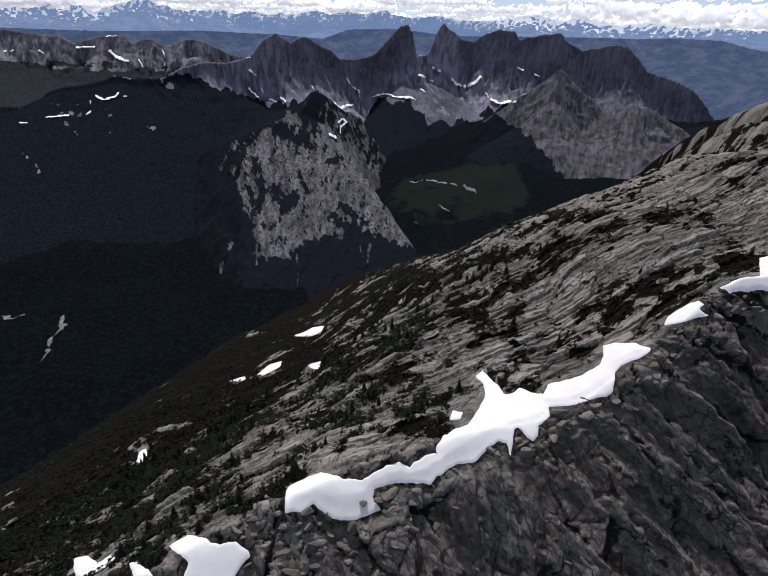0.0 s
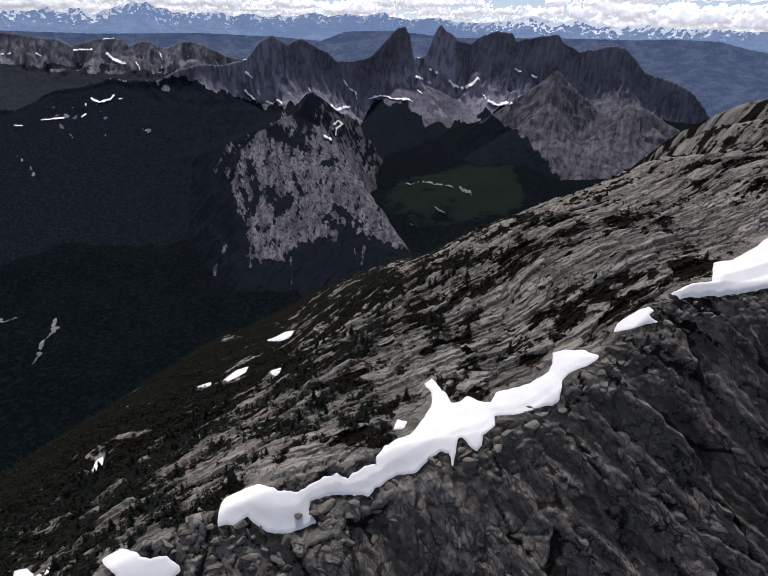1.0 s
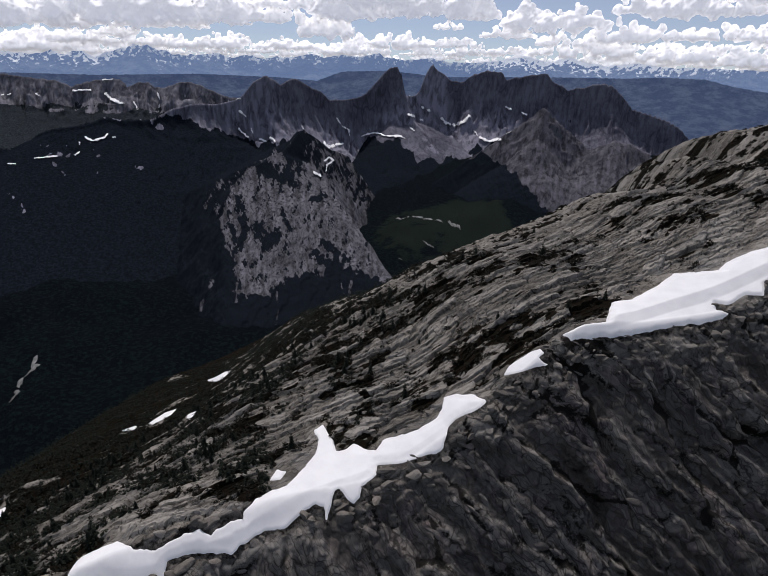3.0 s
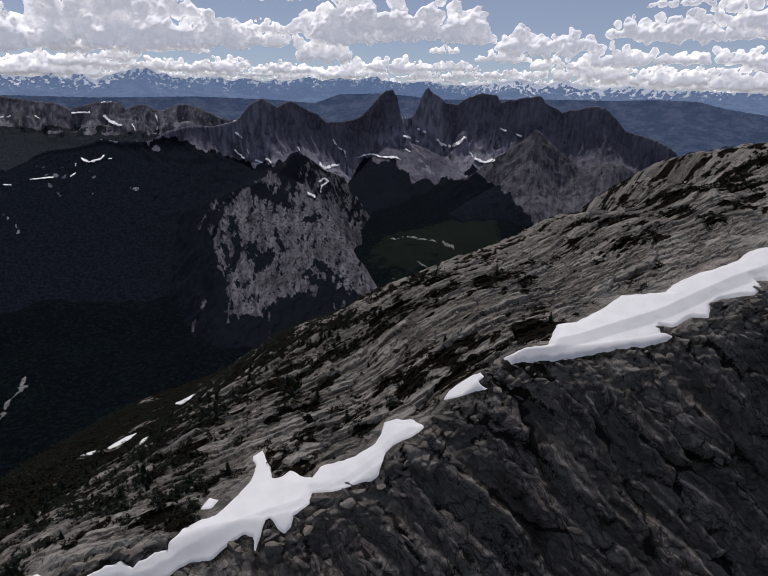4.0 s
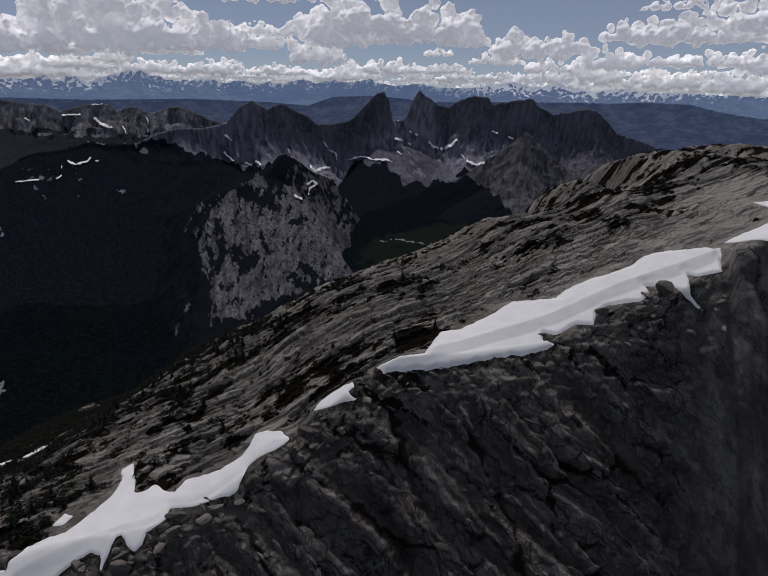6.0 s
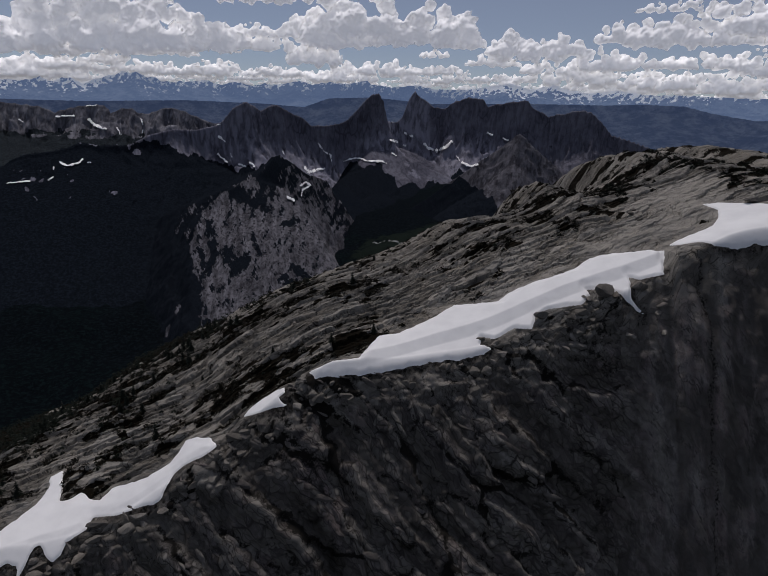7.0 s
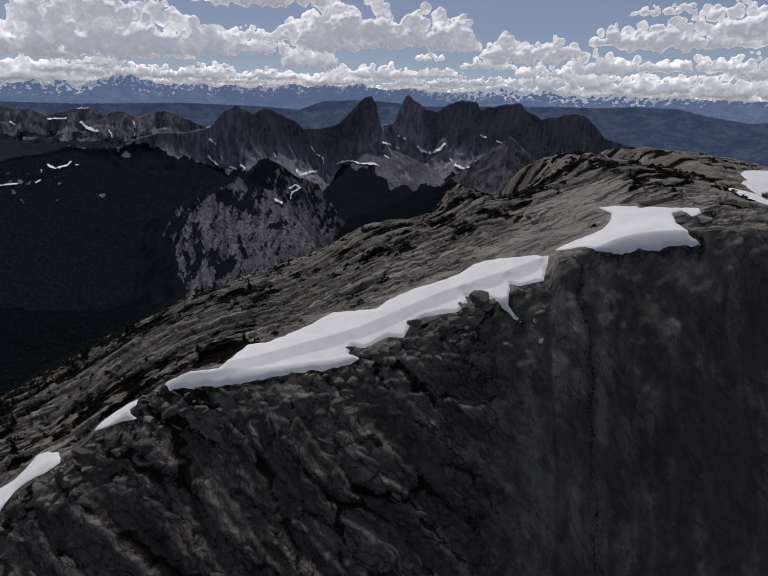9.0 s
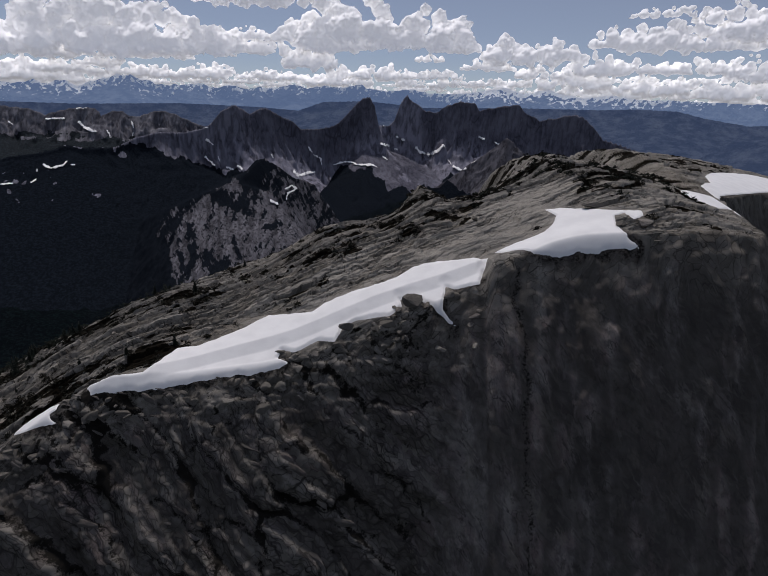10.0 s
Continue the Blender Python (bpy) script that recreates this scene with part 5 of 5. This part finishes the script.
def clouds():
    """A bank of heaped clouds low over the far range, as billows in front of one another."""
    na, ne = 450 * Q, 86 * Q
    A, E = np.meshgrid(np.linspace(-44, 44, na), np.linspace(-1.2, 15, ne))
    H, D = np.zeros(A.shape), np.full(A.shape, -1.0)
    WX, WY = 0.35 * fbm(A / 0.9, E / 0.9, 4, 411), 0.35 * fbm(A / 0.9, E / 0.9, 4, 412)
    heaps = [(-29.6, 3.7, 3.3, 2.6), (-28.4, 4.9, 2.4, 2.6), (-27.6, 3.3, 2.4, 2.4), (-24.9, 3.8, 5.2, 4.5), (-20.6, 4.3, 5.2, 4.0), (-23.1, 6.4, 7.5, 2.8), (-19.0, 3.5, 3.3, 1.4), (-22.7, 3.4, 2.8, 0.9), (-14.7, 4.3, 3.5, 3.5), (-16.4, 4.7, 2.4, 2.4), (-11.1, 5.5, 2.8, 1.2), (-9.4, 4.3, 2.8, 1.6), (-7.1, 5.5, 1.9, 2.1), (-13.0, 3.9, 0.9, 0.4), (-3.4, 4.9, 3.8, 4.0), (-5.3, 3.2, 2.8, 2.6), (-1.1, 5.9, 4.7, 4.2), (4.6, 5.3, 6.1, 4.0), (8.8, 4.9, 2.1, 2.1), (6.0, 4.0, 1.6, 0.9), (15.2, 3.9, 4.0, 2.4), (12.9, 4.3, 2.1, 2.1)]
    heaps += [(18.0, 4.3, 1.9, 2.1), (22.7, 5.3, 2.1, 2.4), (26.3, 5.0, 3.5, 2.6), (29.6, 5.0, 4.7, 2.4), (32.7, 5.1, 2.8, 1.6), (27.3, 7.6, 4.2, 1.0), (31.6, 7.1, 3.3, 1.6), (21.3, 3.1, 2.8, 2.0), (25.4, 3.1, 3.8, 1.8), (16.7, 2.7, 2.8, 1.4), (29.6, 3.1, 4.2, 1.6), (33.1, 3.0, 2.8, 1.6), (11.6, 3.3, 2.8, 1.2), (7.0, 2.5, 2.8, 1.2), (10.8, 1.9, 5.6, 0.9), (20.3, 1.8, 7.0, 1.4), (27.6, 1.5, 7.5, 1.5), (33.5, 1.2, 5.6, 1.6), (0.9, 2.4, 2.8, 1.6), (2.8, 2.5, 2.4, 0.9), (-2.9, 1.7, 4.2, 1.3), (-9.0, 2.0, 3.3, 1.0)]
    heaps += [(-5.8, 1.4, 4.7, 0.7), (-15.3, 2.0, 2.4, 1.6), (-19.2, 1.9, 2.8, 1.3), (-17.6, 1.3, 4.2, 0.7), (-23.5, 2.7, 2.8, 0.9), (-22.4, 2.0, 4.2, 0.8), (-27.7, 2.1, 4.2, 1.3), (-30.7, 1.4, 3.8, 1.6), (-26.8, 1.2, 3.8, 0.8), (-13.1, 1.6, 4.7, 0.7), (6.6, 1.7, 5.6, 0.7), (-9.2, 8.4, 7.0, 3.3), (35.2, 5.9, 5.6, 2.8), (-33.6, 3.5, 5.6, 4.2), (36.8, 2.6, 5.6, 2.4), (-34.0, 1.3, 5.2, 1.9)]
    r = np.random.default_rng(77)
    low = [(r.uniform(-40, 40), r.uniform(-0.2, 2.6), r.uniform(1.0, 3.2), r.uniform(0.45, 1.1)) for _ in range(150)]
    for k, (a, e, wd, ht) in enumerate(sorted(low, key=lambda h: h[1]) + sorted(heaps, key=lambda h: h[1])):
        big = min(wd, ht)
        back = 0.12 * max(e, 0) + (0.25 if k >= len(low) else 0.0)
        n = int(14 + 10 * wd * ht / (big * big) + 8 * ht)
        for i in range(n):
            x = r.uniform(-1, 1)
            tall = (1 - abs(x) ** 2.4) ** 0.5 * (0.72 + 0.4 * float(fbm(np.array(2.5 * x + 3.7 * k), np.array(0.5), 3, 441)))
            f = r.uniform(0, 1) ** 0.75
            rim = max(f, abs(x) ** 3)
            q = big * r.uniform(0.16, 0.44) * (1 - 0.5 * rim)
            ca, ce = a + 0.9 * wd * x, e + max(0.0, tall * f * ht - 0.7 * q) + 0.25 * q
            j0, j1 = np.searchsorted(A[0], [ca - 1.3 * q, ca + 1.3 * q])
            i0, i1 = np.searchsorted(E[:, 0], [ce - 1.3 * q, ce + 1.3 * q])
            if i1 <= i0 or j1 <= j0:
                continue
            X, Y = A[i0:i1, j0:j1] + WX[i0:i1, j0:j1] * min(1, q), E[i0:i1, j0:j1] + WY[i0:i1, j0:j1] * min(1, q)
            under = np.maximum(e + 0.1 * q - Y, 0) / (0.5 * q)
            d = 1 - ((X - ca) ** 2 + (Y - ce) ** 2) / (q * q) - under ** 2
            h = back + 0.8 * big * math.sqrt(max(0.0, 1 - x * x - 0.8 * f * f)) + 1.1 * q * np.sqrt(np.maximum(d, 0))
            win = (d > 0) & (h > H[i0:i1, j0:j1])
            H[i0:i1, j0:j1] = np.where(win, h, H[i0:i1, j0:j1])
            D[i0:i1, j0:j1] = np.maximum(D[i0:i1, j0:j1], d)
    H = H + np.where(D > 0, 0.16 * billow(A / 0.55, E / 0.5, 3, 421), 0)
    R = 4965 - 90 * np.clip(H, 0, 5.8)
    a, e = np.radians(A), np.radians(E)
    P = np.stack([EX + R * np.cos(e) * np.sin(a), R * np.cos(e) * np.cos(a), 61 + R * np.sin(e)], -1)
    some = D > -0.2
    keep = some[:-1, :-1] | some[1:, 1:] | some[:-1, 1:] | some[1:, :-1]
    ob = sheet("cloud_bank", P, CLOUD, keep=keep, dense=D)
    return tagged(ob, "heaped white clouds with grey bases above the far peaks", "clouds", kind="structure")


cloud = clouds()


# ---- rocks, trees and heath on the ridge ----
def part(name, bm, material, parent, label=""):
    me = bpy.data.meshes.new(name)
    bm.to_mesh(me)
    bm.free()
    me.materials.append(material)
    ob = new(name, me)
    ob.parent = parent
    return tagged(ob, label)


def leaf_material(name, a, b):
    n = Nodes(name)
    col = n.mix(n.step(n.noise(1.5, 4), 0.35, 0.65), a, b)
    return n.done(col, 0.8, None, 0.1)


NEEDLES = leaf_material("fir_needles", (0.0065, 0.009, 0.006), (0.012, 0.015, 0.009))
HEATHER = leaf_material("heath", (0.009, 0.0095, 0.006), (0.018, 0.0145, 0.0095))
BARK = leaf_material("bark", (0.06, 0.05, 0.04), (0.10, 0.09, 0.08))
rng = np.random.default_rng(12)


def spot(x, w):
    """The ridge's surface at x, w."""
    i = int(np.clip(np.searchsorted(GW, w), 0, len(GW) - 1))
    j = int(np.clip(np.searchsorted(GX, x), 0, len(GX) - 1))
    return RIDGE[i, j], HEATH[i, j]


def spots(x, w):
    i = np.clip(np.searchsorted(GW, w), 0, len(GW) - 1)
    j = np.clip(np.searchsorted(GX, x), 0, len(GX) - 1)
    return RIDGE[i, j], HEATH[i, j]


def boulder_mesh(seed, flat=0.75, shade_mix=0.35):
    """A block with broken planes and blunt edges."""
    r = random.Random(seed)
    bm = bmesh.new()
    bmesh.ops.create_icosphere(bm, subdivisions=2, radius=1.0)
    cuts = [(Vector((r.gauss(0, 1), r.gauss(0, 1), r.gauss(0, 1))).normalized(), r.uniform(0.42, 0.7)) for _ in range(11)]
    size = Vector((r.uniform(0.8, 1.25), r.uniform(0.7, 1.0), flat * r.uniform(0.6, 1.0)))
    for v in bm.verts:
        for n, d in cuts:
            over = v.co.dot(n) - d
            if over > 0:
                v.co -= n * over
        v.co *= 1 + 0.06 * noise.noise(v.co * 3 + Vector((seed, 0, 0)))
        v.co = Vector(a * b for a, b in zip(v.co, size))
    me = bpy.data.meshes.new("granite_boulder")
    bm.to_mesh(me)
    bm.free()
    me.attributes.new("veg", "FLOAT", "POINT").data.foreach_set("value", np.full(len(me.vertices), -0.6, np.float32))
    for name, value in (("shade_mix", shade_mix), ("tone", 0.2 + 0.07 * (seed % 9)), ("joint", 0.0)):
        me.attributes.new(name, "FLOAT", "POINT").data.foreach_set("value", np.full(len(me.vertices), value, np.float32))
    me.materials.append(GRANITE)
    return me


BOULDERS = [boulder_mesh(s) for s in range(9)]
FIN = boulder_mesh(31, 2.4)


def boulder(me, at, size, turn, tilt=(0, 0), label="angular grey granite boulder on the ridge"):
    ob = new("granite_boulder", me)
    ob.matrix_world = pose(*at, tilt[0], tilt[1], turn) @ Matrix.Diagonal((*size, 1))
    return tagged(ob, label, "boulder", "boulders on the ridge")


for k in range(250):
    if k < 170:
        x, w = rng.uniform(-20, 116), rng.uniform(-4.5, 0.8)
    else:
        x, w = rng.uniform(-30, 120), rng.uniform(1, 60)
    p, _ = spot(x, w)
    if snow_depth(np.array([p[0]]), np.array([p[1]]))[0] > -0.5:
        continue
    s = rng.uniform(0.35, 1.0) * (1.25 if w < 1 else 0.9)
    boulder(BOULDERS[k % 9], p + np.array([0, 0, 0.15 * s]), (s, s * rng.uniform(0.7, 1.2), s), rng.uniform(0, 360), (rng.uniform(-25, 25), rng.uniform(-25, 25)))
boulder(FIN, (24.3, 68.1, -0.4), (1.5, 1.1, 1.5), 20, (8, -4), "tall blunt granite fin rising through the snow bank")
boulder(BOULDERS[2], (-1.4, 60.6, -3.8), (1.0, 0.8, 0.8), 0, (0, 0), "dark boulder melted out of the snow bank")
boulder(BOULDERS[4], (2.5, 62.0, -3.2), (2.2, 1.6, 1.8), 30, (5, 0))
boulder(BOULDERS[5], (6.6, 62.6, -3.2), (1.6, 1.3, 1.6), 80, (0, 10))
boulder(BOULDERS[1], (30.7, 73.6, 4.0), (1.9, 1.1, 0.9), 10, (0, 0))
boulder(BOULDERS[3], (30.7, 71.8, 3.0), (1.6, 1.1, 0.9), 40, (8, 0))
boulder(BOULDERS[6], (29.0, 70.2, 1.3), (1.7, 1.2, 1.0), 70, (0, 8))
boulder(BOULDERS[7], (34.8, 72.5, 4.1), (1.7, 1.5, 1.3), 0, (0, 0))
boulder(BOULDERS[0], (-9.5, 59.8, -4.7), (1.3, 1.0, 1.1), 15, (0, 0))
boulder(BOULDERS[8], (27.6, 81.6, 5.3), (1.3, 1.0, 1.0), 15, (0, 0))
boulder(BOULDERS[5], (37.4, 81.7, 9.1), (1.4, 1.1, 0.9), 60, (0, 0))
boulder(BOULDERS[2], (105.3, 92.8, 32.8), (2.9, 1.9, 2.1), 20, (0, 10), "lichen-grey granite boulder standing in the lower rim of the snow")
boulder(BOULDERS[6], (103.3, 93.1, 31.5), (1.0, 0.9, 0.9), 50, (0, 0))
boulder(BOULDERS[4], (102.7, 93.9, 31.5), (0.7, 0.6, 0.6), 90, (0, 0))
boulder(BOULDERS[7], (111.1, 93.8, 33.7), (1.2, 1.0, 1.3), 0, (15, 0))
boulder(BOULDERS[1], (85.7, 90.3, 25.5), (0.8, 0.6, 0.5), 0, (0, 0))
boulder(BOULDERS[3], (95.6, 92.1, 29.0), (1.5, 1.2, 1.4), 10, (0, 0))
boulder(BOULDERS[0], (138.4, 99.8, 44.0), (1.5, 1.1, 1.0), 35, (0, 0), "granite boulder beside the summit snow")
boulder(BOULDERS[5], (142.0, 99.4, 44.4), (2.6, 1.8, 1.3), 10, (0, 0), "granite boulder beside the summit snow")
boulder(BOULDERS[3], (137.4, 107.8, 45.5), (3.0, 1.6, 1.1), 5, (0, 0), "granite boulder beside the summit snow")

boulder(BOULDERS[4], (144.5, 97.2, 42.6), (4.6, 1.6, 0.5), 12, (0, -8), "pale flat granite ledge beside the summit snow")

# broken blocks along the edge
made = 0
while made < 150:
    x, w = (rng.uniform(-26, 14), rng.uniform(-9, -0.4)) if made < 90 else (rng.uniform(14, 108), rng.uniform(-3.5, -0.2))
    p, _ = spot(x, w)
    if snow_depth(np.array([p[0]]), np.array([p[1]]))[0] > -0.4:
        continue
    made += 1
    s = rng.uniform(0.5, 1.3)
    boulder(BOULDERS[made % 9], p - np.array([0, 0, 0.1 * s]), (s * rng.uniform(0.9, 1.6), s * rng.uniform(0.7, 1.0), s * rng.uniform(0.7, 1.1)), rng.uniform(-35, 35), (rng.uniform(20, 50), rng.uniform(-20, 20)), "cracked pale granite block at the edge of the face")

# flakes of rock that stand out from the face, in bands along its joints
FLAKES = [boulder_mesh(40 + s, 0.8, 0.85) for s in range(9)]
made = 0
while made < 290:
    x, w = rng.uniform(-22, 113), -22 * rng.uniform(0.03, 1) ** 1.3
    keep = 0.9 if w > -5 else 0.6 * float(smooth(-0.05, 0.25, fbm(np.array(x / 9 - w / 6), np.array(w / 14), 3, 951)))
    if rng.uniform() > keep:
        continue
    made += 1
    p, _ = spot(x, w)
    a = ridge_base(np.array([x - 1, x + 1, x, x]), np.array([w, w, w - 1, w + 1]))
    n = Vector(a[1] - a[0]).cross(Vector(a[3] - a[2])).normalized()
    lean = radians(float(np.interp(x, [-10, 15, 30, 55, 95, 106, 114], [-66, -58, -46, -30, -36, -62, -84])) + rng.normal(0, 12))
    along = Vector((math.cos(lean), 0, math.sin(lean)))
    along = (along - n * along.dot(n)).normalized()
    big = rng.uniform(0.5, 1.0) * (1.5 if w < -5 else 1.0)
    m = Matrix((along, n.cross(along), n)).transposed().to_4x4()
    m.translation = Vector(p) - n * 0.25 * big
    ob = new("granite_flake", FLAKES[made % 9])
    ob.matrix_world = m @ Matrix.Diagonal((big * rng.uniform(1.1, 2.4), big * rng.uniform(0.5, 0.95), big * rng.uniform(0.5, 0.9), 1))
    tagged(ob, "dark granite flake jutting from the steep face", "rock", "flakes on the rock face")


def crown_mesh(bm, r, height, width, tiers, spokes):
    """Drooping boughs in tiers round the stem, each a bent, narrow blade."""
    for t in range(tiers):
        f = t / (tiers - 1)
        z0 = height * (0.10 + 0.86 * f)
        reach = width * (1 - f) ** 0.8 * r.uniform(0.8, 1.15) + 0.03 * height
        for s in range(spokes):
            a = 2 * math.pi * (s + r.uniform(-0.3, 0.3)) / spokes + t
            q = reach * r.uniform(0.7, 1.15)
            c, si = math.cos(a), math.sin(a)
            half = 0.30 * q + 0.02
            root = bm.verts.new((0, 0, z0 + 0.10 * height * (1 - f) + 0.03))
            l = bm.verts.new((0.55 * q * c - half * si, 0.55 * q * si + half * c, z0 - 0.05 * q))
            m = bm.verts.new((0.6 * q * c, 0.6 * q * si, z0 + 0.10 * q))
            rr = bm.verts.new((0.55 * q * c + half * si, 0.55 * q * si - half * c, z0 - 0.05 * q))
            tip = bm.verts.new((q * c, q * si, z0 - 0.28 * q))
            for tri in ((root, l, m), (root, m, rr), (l, tip, m), (m, tip, rr)):
                bm.faces.new(tri)


def fir(seed, height):
    r = random.Random(seed)
    tree = new("fir_tree")
    bm = bmesh.new()
    bmesh.ops.create_cone(bm, segments=6, radius1=0.045 * height, radius2=0.006 * height, depth=height, cap_ends=True, matrix=Matrix.Translation((0, 0, height / 2 - 0.1)))
    part("trunk", bm, BARK, tree)
    bm = bmesh.new()
    crown_mesh(bm, r, height, 0.24 * height, 8, 7)
    part("crown", bm, NEEDLES, tree)
    return tagged(tree, "small dark green fir growing between granite slabs", "fir tree", "firs on the ridge")


def wood_density(x, w):
    """Where firs grow: thick on the low side, thinning out up the slope."""
    return smooth(-0.25, 0.35, fbm(x / 12, w / 12, 3, 701)) * np.clip(0.6 * (1 - smooth(-20, 62, x + 0.05 * w)) + 0.35 * smooth(62, 20, x) + 0.7 * smooth(35, 70, w) * (1 - smooth(20, 90, x)) + 0.03, 0, 1) + 0.7 * smooth(38, 58, w) * (1 - smooth(0, 70, x))


kinds = [fir(s, h) for s, h in enumerate((1.8, 2.3, 2.7, 1.4, 3.2))]
made = 0
while made < 260:
    x, w = rng.uniform(-62, 75), rng.uniform(2, 60)
    p, v = spot(x, w)
    if v < 0.30 or rng.uniform() > wood_density(x, w) or snow_depth(np.array([p[0]]), np.array([p[1]]))[0] > -0.6:
        continue
    m = pose(*p, rng.uniform(-4, 4), rng.uniform(-4, 4), rng.uniform(0, 360))
    k = int(rng.integers(5))
    if made < 5:
        kinds[made].matrix_world = m
    else:
        copy_thing(kinds[k], m)
    made += 1


def scattered(name, P, shapes, size, mat, label, category):
    """Many small plants in one mesh."""
    cos, tris, base = [], [], 0
    pick = rng.integers(len(shapes), size=len(P))
    turn = rng.uniform(0, 2 * np.pi, len(P))
    for s, (v, f) in enumerate(shapes):
        at = np.nonzero(pick == s)[0]
        c, si, h = np.cos(turn[at])[:, None], np.sin(turn[at])[:, None], size[at][:, None]
        q = np.stack([(v[None, :, 0] * c - v[None, :, 1] * si) * h, (v[None, :, 0] * si + v[None, :, 1] * c) * h, v[None, :, 2] * h], -1) + P[at][:, None, :]
        cos.append(q.reshape(-1, 3))
        tris.append((f[None] + (base + np.arange(len(at)) * len(v))[:, None, None]).reshape(-1, 3))
        base += len(at) * len(v)
    co, tri = np.concatenate(cos), np.concatenate(tris)
    me = bpy.data.meshes.new(name)
    me.vertices.add(len(co))
    me.vertices.foreach_set("co", co.astype(np.float32).ravel())
    me.loops.add(tri.size)
    me.loops.foreach_set("vertex_index", tri.astype(np.int32).ravel())
    me.polygons.add(len(tri))
    me.polygons.foreach_set("loop_start", np.arange(0, tri.size, 3, dtype=np.int32))
    me.update(calc_edges=True)
    me.materials.append(mat)
    return tagged(new(name, me), label, category, kind="stuff")


def shape(build):
    bm = bmesh.new()
    build(bm)
    bm.verts.index_update()
    out = np.array([v.co[:] for v in bm.verts]), np.array([[v.index for v in f.verts] for f in bm.faces])
    bm.free()
    return out


def tuft(bm, seed):
    """A low cushion of leafy twigs."""
    r = random.Random(seed)
    for _ in range(34):
        a, q = r.uniform(0, 2 * math.pi), r.uniform(0, 1) ** 0.6
        c = Vector((q * math.cos(a), q * math.sin(a), (1 - q * q) * 0.55 * r.uniform(0.5, 1.1)))
        s = r.uniform(0.16, 0.34)
        bm.faces.new([bm.verts.new(c + Vector((r.gauss(0, s), r.gauss(0, s), r.gauss(0, s) + (0.2 if i == 0 else 0)))) for i in range(3)])


def plant_spots(n, x0, x1, w0, w1, least, thick):
    x, w = rng.uniform(x0, x1, n), rng.uniform(w0, w1, n)
    P, v = spots(x, w)
    ok = (v > least) & (rng.uniform(0, 1, n) < thick(x, w)) & (snow_depth(P[:, 0], P[:, 1]) < -0.5)
    return P[ok]


far_firs = [shape(lambda bm, s=s: crown_mesh(bm, random.Random(s), 1.0, 0.24, 3, 4)) for s in (51, 52, 53)]
P = plant_spots(90000, -170, 110, 2, 150, 0.26, wood_density)
P = np.concatenate([P[:9500], plant_spots(14000, -78, 12, 1, 48, 0.12, lambda x, w: 0.75 * wood_density(x, w) + 0.25 * smooth(-15, -35, x))[:3500]])
scattered("fir_wood", P, far_firs, rng.uniform(1.0, 2.8, len(P)), NEEDLES, "dark firs scattered over the lower slope", "firs")
tufts = [shape(lambda bm, s=s: tuft(bm, s)) for s in (61, 62, 63)]
P = plant_spots(16000, -80, 150, -3, 90, 0.34, lambda x, w: 0.35 + 0.5 * smooth(60, 0, x))
P = P[:4500]
scattered("heath", P, tufts, rng.uniform(0.35, 0.95, len(P)), HEATHER, "dark low heath and dwarf shrubs between the slabs", "heath")
P = plant_spots(3000, 118, 165, 14, 70, 0.30, lambda x, w: 0.6 + 0 * x)
scattered("dwarf_pine", P[:160], tufts, rng.uniform(0.5, 1.1, min(160, len(P))), NEEDLES, "dark dwarf pine mats on the bare summit", "dwarf pine")
